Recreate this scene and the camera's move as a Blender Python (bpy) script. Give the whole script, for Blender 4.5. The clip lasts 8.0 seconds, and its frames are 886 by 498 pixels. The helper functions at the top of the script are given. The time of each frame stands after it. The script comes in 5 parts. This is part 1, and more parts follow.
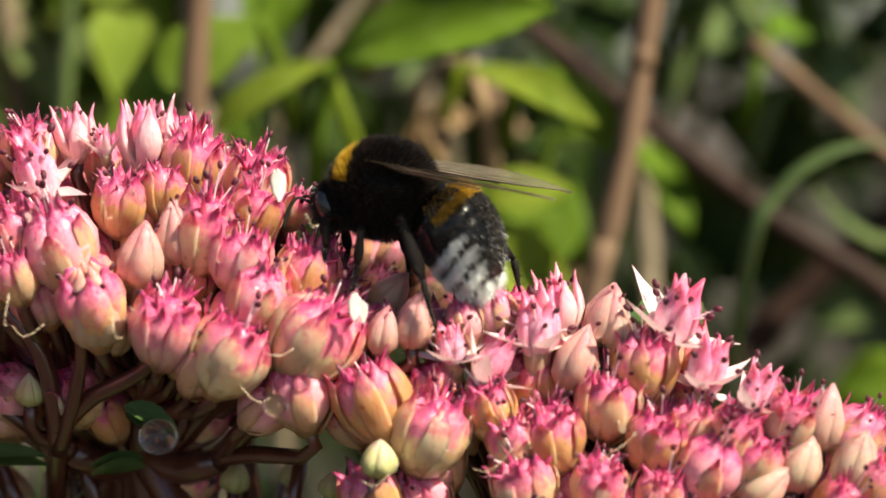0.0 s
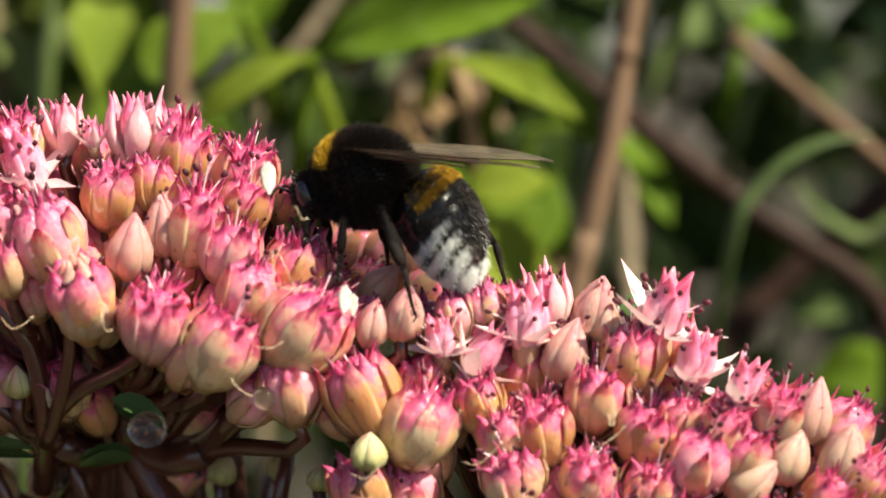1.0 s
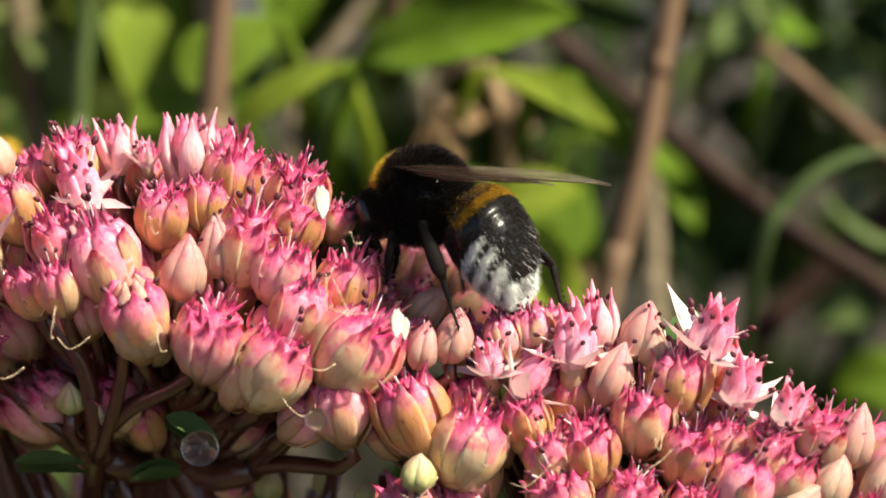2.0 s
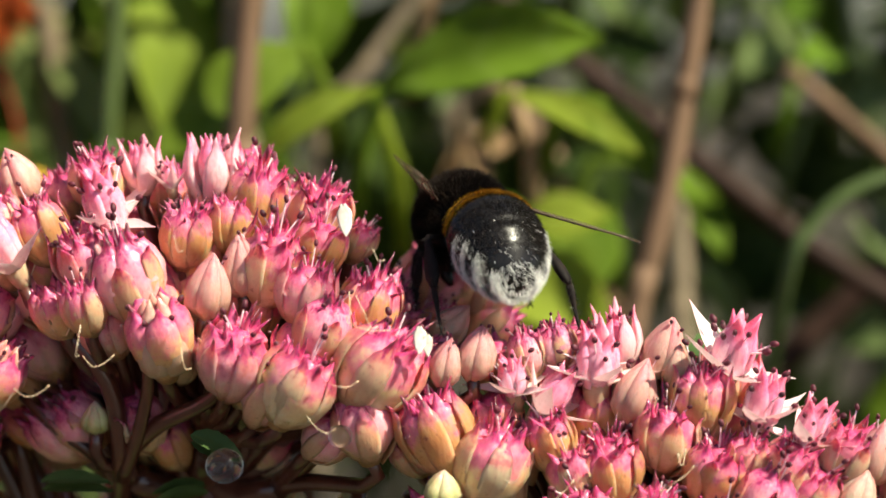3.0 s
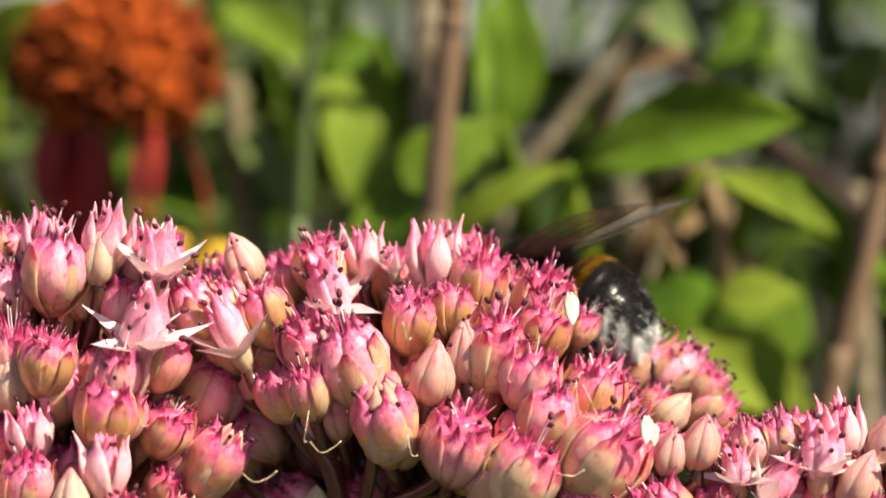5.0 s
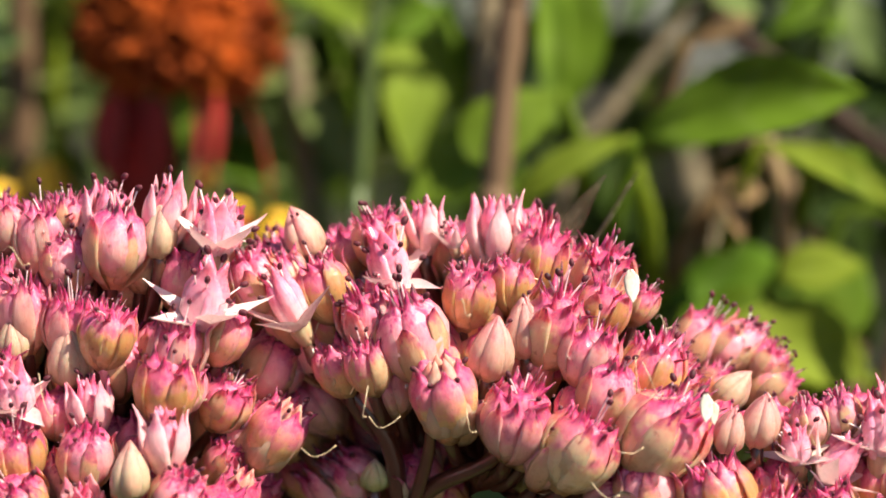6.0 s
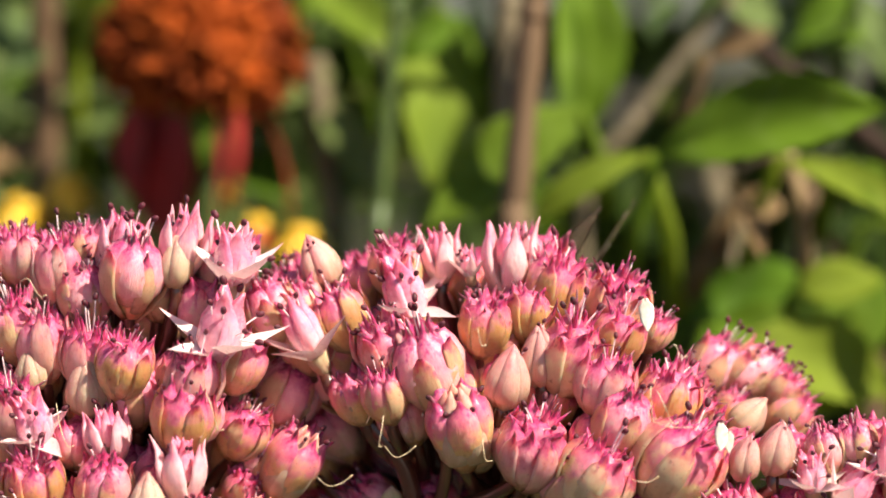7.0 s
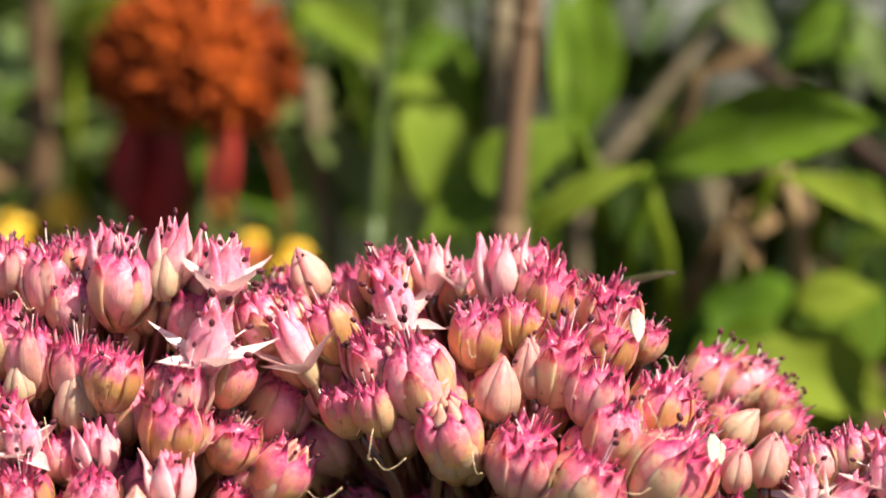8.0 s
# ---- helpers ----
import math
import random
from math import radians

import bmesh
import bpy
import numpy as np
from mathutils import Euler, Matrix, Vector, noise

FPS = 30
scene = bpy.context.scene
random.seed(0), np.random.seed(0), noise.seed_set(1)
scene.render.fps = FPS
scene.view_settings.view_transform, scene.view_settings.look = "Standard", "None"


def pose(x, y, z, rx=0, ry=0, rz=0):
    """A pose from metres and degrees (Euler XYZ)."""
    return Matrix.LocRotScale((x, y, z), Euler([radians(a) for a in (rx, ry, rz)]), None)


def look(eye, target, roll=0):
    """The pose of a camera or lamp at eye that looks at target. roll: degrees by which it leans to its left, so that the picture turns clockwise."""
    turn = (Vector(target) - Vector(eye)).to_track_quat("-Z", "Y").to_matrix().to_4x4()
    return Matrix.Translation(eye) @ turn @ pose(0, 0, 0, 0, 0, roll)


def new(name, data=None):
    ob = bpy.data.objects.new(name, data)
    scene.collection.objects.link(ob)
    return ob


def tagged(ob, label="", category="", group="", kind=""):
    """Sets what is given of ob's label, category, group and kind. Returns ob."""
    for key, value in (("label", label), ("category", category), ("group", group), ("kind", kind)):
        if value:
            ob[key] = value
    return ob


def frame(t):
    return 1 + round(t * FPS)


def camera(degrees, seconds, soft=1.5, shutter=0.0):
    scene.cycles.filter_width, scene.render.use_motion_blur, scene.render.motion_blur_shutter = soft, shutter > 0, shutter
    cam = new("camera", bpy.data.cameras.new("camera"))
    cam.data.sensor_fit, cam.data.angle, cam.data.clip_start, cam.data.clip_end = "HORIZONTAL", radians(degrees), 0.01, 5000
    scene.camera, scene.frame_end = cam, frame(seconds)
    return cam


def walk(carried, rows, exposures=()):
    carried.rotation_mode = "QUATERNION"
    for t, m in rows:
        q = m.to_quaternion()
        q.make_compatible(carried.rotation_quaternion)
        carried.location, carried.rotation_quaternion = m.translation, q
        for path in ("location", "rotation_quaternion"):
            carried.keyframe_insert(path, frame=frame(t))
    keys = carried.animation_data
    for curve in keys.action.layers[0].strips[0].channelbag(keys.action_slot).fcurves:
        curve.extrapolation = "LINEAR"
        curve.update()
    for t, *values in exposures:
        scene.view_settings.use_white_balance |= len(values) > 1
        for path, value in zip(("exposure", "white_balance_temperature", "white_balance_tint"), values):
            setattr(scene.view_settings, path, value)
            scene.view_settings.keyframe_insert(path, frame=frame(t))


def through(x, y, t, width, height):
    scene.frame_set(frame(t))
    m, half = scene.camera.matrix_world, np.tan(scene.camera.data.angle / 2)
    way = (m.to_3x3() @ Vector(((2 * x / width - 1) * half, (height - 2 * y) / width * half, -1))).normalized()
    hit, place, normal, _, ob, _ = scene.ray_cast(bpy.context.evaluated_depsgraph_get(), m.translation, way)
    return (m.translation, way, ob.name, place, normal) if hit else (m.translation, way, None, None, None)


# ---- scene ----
# ---- camera ----
cam = camera(20.0, 8.0, soft=1.7)
cam.data.dof.use_dof = True
cam.data.dof.focus_distance = 0.196
cam.data.dof.aperture_fstop = 18.5
PATH = [
    (0.0, -0.00000, 0.00000, 0.50000, -5.000, 0.000, 0.000),
    (0.5, -0.00489, -0.00091, 0.50088, -5.093, -0.356, -1.630),
    (1.0, -0.00207, -0.00011, 0.50032, -5.249, -0.218, -0.842),
    (1.5, -0.00232, -0.00095, 0.50563, -6.120, -0.564, -0.142),
    (1.7, -0.00643, -0.00147, 0.50616, -6.505, -0.823, -1.044),
    (2.8, -0.00729, -0.00364, 0.49923, -3.753, -0.603, -0.954),
    (3.0, -0.00588, -0.00329, 0.50306, -5.042, -0.445, -0.264),
    (3.5, -0.00537, -0.00195, 0.49982, -4.240, -0.058, 0.216),
    (4.0, -0.01000, -0.00166, 0.50632, -5.001, -0.175, 1.355),
    (4.5, -0.01225, -0.00344, 0.50831, -4.735, -0.467, 2.257),
    (4.7, -0.01477, -0.00364, 0.50601, -3.803, -0.604, 1.984),
    (5.8, -0.01560, -0.00368, 0.50689, -4.888, -1.291, 3.262),
    (6.0, -0.01521, -0.00311, 0.50756, -4.996, -1.051, 3.587),
    (6.5, -0.01453, -0.00314, 0.50807, -5.247, -0.857, 4.112),
    (7.0, -0.01382, -0.00325, 0.51120, -5.392, -0.732, 4.328),
    (7.5, -0.01477, -0.00341, 0.51192, -5.142, -0.430, 4.523),
    (8.0, -0.01254, -0.00239, 0.51001, -4.798, -0.519, 4.462),
]
walk(cam, [(t, pose(x, y, z, 90 + pitch, roll, yaw)) for t, x, y, z, pitch, roll, yaw in PATH])

# ---- world, sun, exposure ----
SUN_WAY = Vector((0.56, -0.37, 0.75)).normalized()
world = bpy.data.worlds.new("sky")
scene.world = world
world.use_nodes = True
wn = world.node_tree.nodes
sky = wn.new("ShaderNodeTexSky")
sky.sky_type, sky.sun_disc = "NISHITA", False
sky.sun_elevation = math.asin(SUN_WAY.z)
sky.sun_rotation = math.atan2(SUN_WAY.x, SUN_WAY.y)
wn["Background"].inputs["Strength"].default_value = 0.058
world.node_tree.links.new(sky.outputs[0], wn["Background"].inputs["Color"])
sun = new("sun", bpy.data.lights.new("sun", "SUN"))
sun.data.energy, sun.data.angle, sun.data.color = 5.05, radians(0.53), (1.0, 0.95, 0.73)
sun.matrix_world = look(SUN_WAY * 5, (0, 0, 0))
scene.view_settings.exposure = 1.05

MM = 0.001


# ---- materials ----
class Nodes:
    """A small wrapper round a material's node tree."""

    def __init__(self, name):
        self.mat = bpy.data.materials.new(name)
        self.mat.use_nodes = True
        self.tree = self.mat.node_tree
        self.shader = self.tree.nodes["Principled BSDF"]
        self.out = self.tree.nodes["Material Output"]

    def node(self, kind, **settings):
        n = self.tree.nodes.new("ShaderNode" + kind)
        for key, value in settings.items():
            n.inputs[key].default_value = value
        return n

    def link(self, a, b):
        self.tree.links.new(a, b)

    def coords(self):
        return self.node("TexCoord").outputs["Object"]

    def noise(self, scale, detail=3.0, rough=0.55, vector=None, stretch=None):
        n = self.node("TexNoise", Scale=scale, Detail=detail, Roughness=rough)
        v = vector or self.coords()
        if stretch:
            m = self.node("Mapping")
            m.inputs["Scale"].default_value = stretch
            self.link(v, m.inputs["Vector"])
            v = m.outputs["Vector"]
        info = self.node("ObjectInfo")
        add = self.node("VectorMath")
        add.operation = "MULTIPLY_ADD"
        comb = self.node("CombineXYZ")
        for k in range(3):
            self.link(info.outputs["Random"], comb.inputs[k])
        self.link(comb.outputs[0], add.inputs[0])
        add.inputs[1].default_value = (17.0, 31.0, 53.0)
        self.link(v, add.inputs[2])
        self.link(add.outputs[0], n.inputs["Vector"])
        return n.outputs["Fac"]

    def ramp(self, fac, stops):
        r = self.node("ValToRGB")
        e = r.color_ramp.elements
        while len(e) < len(stops):
            e.new(0.5)
        for k, (p, col) in enumerate(stops):
            e[k].position = p
            e[k].color = (*col, 1) if len(col) == 3 else col
        self.link(fac, r.inputs[0])
        return r.outputs["Color"]

    def mapped(self, value, a, b, c=0.0, d=1.0):
        n = self.node("MapRange")
        self.link(value, n.inputs["Value"])
        for key, v in zip(("From Min", "From Max", "To Min", "To Max"), (a, b, c, d)):
            n.inputs[key].default_value = v
        return n.outputs["Result"]

    def mix(self, fac, a, b, blend="MIX"):
        n = self.node("Mix")
        n.data_type, n.blend_type = "RGBA", blend
        for value, key in ((fac, 0), (a, 6), (b, 7)):
            if isinstance(value, (int, float)):
                n.inputs[key].default_value = value
            elif isinstance(value, tuple):
                n.inputs[key].default_value = (*value, 1)
            else:
                self.link(value, n.inputs[key])
        return n.outputs[2]

    def math(self, op, a, b):
        n = self.node("Math")
        n.operation = op
        for k, v in enumerate((a, b)):
            if isinstance(v, (int, float)):
                n.inputs[k].default_value = v
            else:
                self.link(v, n.inputs[k])
        return n.outputs[0]

    def bump(self, height, distance, strength=0.5):
        n = self.node("Bump", Distance=distance, Strength=strength)
        self.link(height, n.inputs["Height"])
        self.link(n.outputs[0], self.shader.inputs["Normal"])

    def axis(self, k):
        s = self.node("SeparateXYZ")
        self.link(self.coords(), s.inputs[0])
        return s.outputs[k]

    def finish(self, colour, rough=0.5, coat=0.0, sss=0.0, radius=0.001):
        if isinstance(colour, tuple):
            self.shader.inputs["Base Color"].default_value = (*colour, 1)
        else:
            self.link(colour, self.shader.inputs["Base Color"])
        if isinstance(rough, (int, float)):
            self.shader.inputs["Roughness"].default_value = rough
        else:
            self.link(rough, self.shader.inputs["Roughness"])
        self.shader.inputs["Coat Weight"].default_value = coat
        self.shader.inputs["Coat Roughness"].default_value = 0.08
        self.shader.inputs["Subsurface Weight"].default_value = sss
        self.shader.inputs["Subsurface Scale"].default_value = radius
        self.shader.inputs["Subsurface Radius"].default_value = (1.0, 0.55, 0.5)
        return self.mat


def petal_material(name, stops, low, high, rough=0.38, spots=0.45, tint=(0.78, 0.24, 0.20), tinted=0.3, sss=0.5, coat=0.8, blush=0.25, thin=0.0, tip=None):
    """Fleshy plant tissue whose colour runs along the part's own length (local z), with streaks, blotches and wet gloss."""
    n = Nodes(name)
    z = n.axis(2)
    wob = n.noise(2.2, 3)
    zz = n.math("ADD", z, n.mapped(wob, 0.3, 0.7, -0.38, 0.38))
    col = n.ramp(n.mapped(zz, low, high), stops)
    info = n.node("ObjectInfo")
    col = n.mix(n.mapped(info.outputs["Random"], 0.0, 1.0, 0.0, tinted), col, tint)
    bleed = n.noise(1.3, 3, 0.6)
    col = n.mix(n.mapped(bleed, 0.46, 0.70, 0.0, blush), col, (0.76, 0.25, 0.25))
    streak = n.noise(4.0, 4, stretch=(3.2, 3.2, 0.5))
    col = n.mix(n.mapped(streak, 0.50, 0.74, 0.0, 0.30), col, n.mix(0.5, col, (0.95, 0.70, 0.52)))
    col = n.mix(n.mapped(streak, 0.44, 0.28, 0.0, 0.45), col, n.mix(0.4, col, (0.50, 0.10, 0.06)))
    blot = n.noise(6.0, 4, 0.7)
    col = n.mix(n.mapped(blot, 0.60, 0.70, 0.0, spots), col, (0.24, 0.04, 0.04))
    if tip:
        ragged = n.math("ADD", z, n.mapped(n.noise(3.5, 3, 0.6, stretch=(2.5, 2.5, 0.4)), 0.3, 0.7, -0.30, 0.30))
        dark = n.ramp(n.mapped(ragged, tip[0], tip[2]), [(0, (0.76, 0.15, 0.27)), (0.60, MAGENTA), (1, WINE)])
        col = n.mix(n.mapped(ragged, tip[0], tip[1]), col, dark)
    n.bump(n.noise(5.0, 5, 0.68, stretch=(2.0, 2.0, 0.6)), 0.00011, 0.85)
    n.finish(col, n.mapped(n.noise(8.0, 2), 0.3, 0.7, rough - 0.12, rough + 0.15), coat, sss, 0.0013)
    wet = n.node("Bump", Distance=0.00008, Strength=1.0)
    n.link(n.noise(15.0, 3, 0.6), wet.inputs["Height"])
    n.link(wet.outputs[0], n.shader.inputs["Coat Normal"])
    if thin:
        tr = n.node("BsdfTranslucent")
        n.link(n.mix(0.35, col, (1.0, 0.62, 0.55)), tr.inputs["Color"])
        mixer = n.node("MixShader", Fac=thin)
        n.link(n.shader.outputs[0], mixer.inputs[1])
        n.link(tr.outputs[0], mixer.inputs[2])
        n.link(mixer.outputs[0], n.out.inputs["Surface"])
    return n.mat


MAGENTA, WINE = (0.50, 0.030, 0.165), (0.085, 0.006, 0.020)
BEIGE, AMBER, GREENISH = (0.70, 0.44, 0.22), (0.66, 0.32, 0.11), (0.42, 0.26, 0.11)
TIPS = [(0.60, (0.76, 0.17, 0.28)), (0.76, MAGENTA), (0.92, WINE)]
M_CARPEL = [
    petal_material("aged_carpel_amber", [(0, GREENISH), (0.14, BEIGE), (0.42, AMBER), (0.52, (0.74, 0.29, 0.19)), *TIPS], -1.3, 1.30, tint=(0.68, 0.36, 0.15), blush=0.12, tip=(0.36, 0.80, 1.08)),
    petal_material("aged_carpel_rose", [(0, GREENISH), (0.18, BEIGE), (0.36, (0.78, 0.44, 0.20)), (0.48, (0.76, 0.27, 0.24)), *TIPS], -1.3, 1.30, tint=(0.78, 0.42, 0.22), blush=0.18, tip=(0.36, 0.80, 1.08)),
    petal_material("aged_carpel_cream", [(0, GREENISH), (0.20, (0.80, 0.62, 0.38)), (0.40, (0.80, 0.54, 0.28)), (0.51, (0.77, 0.34, 0.28)), *TIPS], -1.3, 1.30, tint=(0.80, 0.50, 0.24), blush=0.10, tip=(0.46, 0.86, 1.12)),
    petal_material("aged_carpel_pink", [(0, GREENISH), (0.18, (0.76, 0.48, 0.30)), (0.34, (0.86, 0.44, 0.40)), (0.48, (0.86, 0.29, 0.36)), *TIPS], -1.3, 1.30, tint=(0.84, 0.42, 0.42), tinted=0.4, tip=(0.34, 0.80, 1.08)),
]
HUSKTIP = [(0.70, (0.80, 0.26, 0.25)), (0.79, MAGENTA), (0.92, WINE)]
M_HUSK = [
    petal_material("dried_petal_amber", [(0, GREENISH), (0.2, BEIGE), (0.45, AMBER), (0.60, (0.70, 0.32, 0.13)), *HUSKTIP], -1.3, 1.2, spots=0.7, tint=(0.55, 0.30, 0.12), tinted=0.4, blush=0.2, thin=0.25, tip=(0.55, 0.80, 0.94)),
    petal_material("dried_petal_cream", [(0, GREENISH), (0.2, (0.76, 0.50, 0.30)), (0.5, (0.78, 0.46, 0.28)), (0.62, (0.76, 0.36, 0.24)), *HUSKTIP], -1.3, 1.2, spots=0.6, tint=(0.80, 0.45, 0.25), tinted=0.5, blush=0.2, thin=0.25, tip=(0.55, 0.80, 0.94)),
    petal_material("dried_petal_buff", [(0, GREENISH), (0.2, (0.72, 0.56, 0.33)), (0.5, (0.82, 0.64, 0.42)), (0.65, (0.82, 0.46, 0.36)), *HUSKTIP], -1.3, 1.2, spots=0.6, tint=(0.78, 0.36, 0.14), tinted=0.5, blush=0.2, thin=0.25, tip=(0.55, 0.80, 0.94)),
    petal_material("dried_petal_pink", [(0, GREENISH), (0.2, (0.80, 0.50, 0.36)), (0.5, (0.86, 0.47, 0.42)), (0.65, (0.86, 0.32, 0.38)), *HUSKTIP], -1.3, 1.2, spots=0.5, tint=(0.84, 0.40, 0.40), tinted=0.5, blush=0.5, thin=0.25, tip=(0.45, 0.74, 0.90)),
]
M_PETAL = petal_material("open_petal", [(0, (0.95, 0.84, 0.80)), (0.3, (0.96, 0.83, 0.83)), (0.8, (0.95, 0.74, 0.78)), (1, (0.86, 0.42, 0.50))], -0.3, 2.0, spots=0.08, tint=(0.96, 0.82, 0.84), tinted=0.5, rough=0.34, coat=0.3, blush=0.05, thin=0.25, sss=0.0)
M_PALE = petal_material("bleached_petal", [(0, (0.85, 0.68, 0.55)), (0.4, (0.95, 0.78, 0.76)), (1, (0.90, 0.50, 0.54))], -0.3, 2.0, spots=0.06, tint=(0.95, 0.88, 0.88), tinted=0.7, rough=0.32, coat=0.3, blush=0.04, thin=0.25, sss=0.0)
M_PISTIL = petal_material("fresh_carpel", [(0, (0.94, 0.62, 0.64)), (0.35, (0.91, 0.36, 0.47)), (0.66, (0.84, 0.16, 0.33)), (0.86, (0.66, 0.06, 0.20)), (1, (0.40, 0.015, 0.10))], -0.6, 1.5, spots=0.05, tint=(0.93, 0.45, 0.54), tinted=0.4, blush=0.1, rough=0.3)
M_PUFF = petal_material("swollen_pink_carpel", [(0, BEIGE), (0.3, (0.86, 0.45, 0.43)), (0.6, (0.86, 0.28, 0.38)), (0.85, MAGENTA), (1, WINE)], -1.2, 1.3, spots=0.25, tint=(0.84, 0.36, 0.38), tinted=0.45, tip=(0.5, 0.85, 1.1))
M_BUD = petal_material("closed_bud_petal", [(0, (0.30, 0.26, 0.10)), (0.2, (0.44, 0.34, 0.18)), (0.5, (0.56, 0.38, 0.27)), (0.8, (0.62, 0.31, 0.28)), (1, (0.52, 0.13, 0.15))], -1.2, 1.5, spots=0.4, tint=(0.48, 0.36, 0.25), tinted=0.6, rough=0.40, coat=0.3, blush=0.3)
M_PINKBUD = petal_material("pale_pink_bud_petal", [(0, (0.46, 0.36, 0.18)), (0.25, (0.50, 0.29, 0.21)), (0.6, (0.58, 0.29, 0.26)), (0.85, (0.66, 0.22, 0.25)), (1, (0.50, 0.09, 0.15))], -1.2, 1.5, spots=0.15, tint=(0.56, 0.38, 0.30), tinted=0.5, rough=0.36, coat=0.4, blush=0.3)
M_GREENBUD = petal_material("green_bud", [(0, (0.22, 0.25, 0.07)), (0.5, (0.48, 0.46, 0.20)), (0.85, (0.60, 0.44, 0.26)), (1, (0.70, 0.36, 0.30))], -1.2, 1.4, spots=0.15, tint=(0.5, 0.5, 0.2), tinted=0.3, rough=0.4, blush=0.0)
M_FILAMENT = petal_material("stamen_filament", [(0, (0.93, 0.66, 0.72)), (1, (0.92, 0.70, 0.76))], 0, 1.7, spots=0.0, tinted=0.1, tint=(0.9, 0.3, 0.4), sss=0.1, blush=0.0)
M_DRIED = petal_material("dried_thread", [(0, (0.80, 0.62, 0.40)), (1, (0.88, 0.74, 0.52))], 0, 1.7, spots=0.0, tinted=0.2, tint=(0.6, 0.35, 0.15), sss=0.05, blush=0.0)


def plain_noisy(name, a, b, scale, rough=0.5, coat=0.0, distance=0.0001, strength=0.4, stretch=None, sss=0.0):
    n = Nodes(name)
    f = n.noise(scale, 4, 0.6, stretch=stretch)
    n.bump(n.noise(scale * 2.5, 4, 0.6, stretch=stretch), distance, strength)
    return n.finish(n.mix(n.mapped(f, 0.3, 0.7), a, b), rough, coat, sss)


M_ANTHER = plain_noisy("anther_dark_wine", (0.022, 0.003, 0.008), (0.14, 0.010, 0.030), 5.0, 0.6)
M_STALK = plain_noisy("wine_flower_stalk", (0.050, 0.012, 0.010), (0.12, 0.038, 0.022), 350.0, 0.28, 0.6, 0.0002, stretch=(1, 1, 0.3))
M_DROP = Nodes("water_film")
M_DROP.shader.inputs["Transmission Weight"].default_value = 1.0
M_DROP.shader.inputs["IOR"].default_value = 1.33
M_DROP = M_DROP.finish((0.98, 0.95, 0.93), 0.03)
M_BEAD = Nodes("wet_bead")
M_BEAD.shader.inputs["Transmission Weight"].default_value = 1.0
M_BEAD.shader.inputs["IOR"].default_value = 1.7
M_BEAD = M_BEAD.finish((0.97, 0.92, 0.90), 0.10)


def leaf_material(name, dark, light, rough=0.6, through=0.35, shine=0.0):
    """Leaf blade: mottled green, paler veins from the midrib, light shining through."""
    n = Nodes(name)
    f = n.noise(180.0, 4, 0.6)
    col = n.mix(n.mapped(f, 0.3, 0.72), dark, light)
    x, y = n.axis(0), n.axis(1)
    wave = n.node("TexWave", Scale=42.0, Distortion=1.2, Detail=2.0)
    comb = n.node("CombineXYZ")
    n.link(n.math("SUBTRACT", x, n.math("ABSOLUTE", y, 0.0)), comb.inputs[0])
    n.link(comb.outputs[0], wave.inputs["Vector"])
    col = n.mix(n.mapped(wave.outputs["Fac"], 0.86, 1.0, 0.0, 0.10), col, n.mix(0.5, col, (0.55, 0.62, 0.25)))
    info = n.node("ObjectInfo")
    col = n.mix(n.mapped(info.outputs["Random"], 0, 1, 0.0, 0.35), col, (light[0] * 1.5, light[1] * 1.12, light[2] * 0.8))
    n.bump(wave.outputs["Fac"], 0.0003, 0.25)
    n.finish(col, rough, shine)
    n.shader.inputs["Specular IOR Level"].default_value = 0.06
    tr = n.node("BsdfTranslucent")
    n.link(n.mix(0.5, col, (light[0] * 2.0, light[1] * 1.7, light[2] * 0.6)), tr.inputs["Color"])
    mixer = n.node("MixShader", Fac=through)
    n.link(n.shader.outputs[0], mixer.inputs[1])
    n.link(tr.outputs[0], mixer.inputs[2])
    n.link(mixer.outputs[0], n.out.inputs["Surface"])
    return n.mat


M_LEAF = leaf_material("green_leaf", (0.046, 0.098, 0.009), (0.106, 0.190, 0.018), through=0.25)
M_LEAF_LIGHT = leaf_material("yellow_green_leaf", (0.13, 0.20, 0.020), (0.23, 0.31, 0.044), through=0.5)
M_LEAF_MID = leaf_material("mid_green_leaf", (0.075, 0.13, 0.012), (0.15, 0.23, 0.026), through=0.4)
# near-black leaf: the shade between the plants put into its green
M_LEAF_SHADED = leaf_material("shaded_green_leaf", (0.010, 0.022, 0.004), (0.030, 0.052, 0.009), through=0.25)
M_LEAF_GREY = leaf_material("grey_green_leaf", (0.070, 0.115, 0.040), (0.16, 0.215, 0.085), through=0.3)
M_FLESHY = leaf_material("fleshy_leaf", (0.03, 0.06, 0.02), (0.07, 0.12, 0.04), rough=0.35, through=0.1)
M_STRAW = plain_noisy("dry_brown_stem", (0.105, 0.060, 0.036), (0.195, 0.122, 0.077), 140.0, 0.65, 0.0, 0.0004, 0.5, (1, 1, 0.15))
M_PALESTRAW = plain_noisy("pale_dry_stem", (0.15, 0.11, 0.07), (0.29, 0.23, 0.16), 140.0, 0.65, 0.0, 0.0004, 0.5, (1, 1, 0.15))
M_TWIG = plain_noisy("purple_brown_twig", (0.022, 0.011, 0.008), (0.042, 0.022, 0.016), 160.0, 0.6, 0.0, 0.0004, 0.5, (1, 1, 0.2))
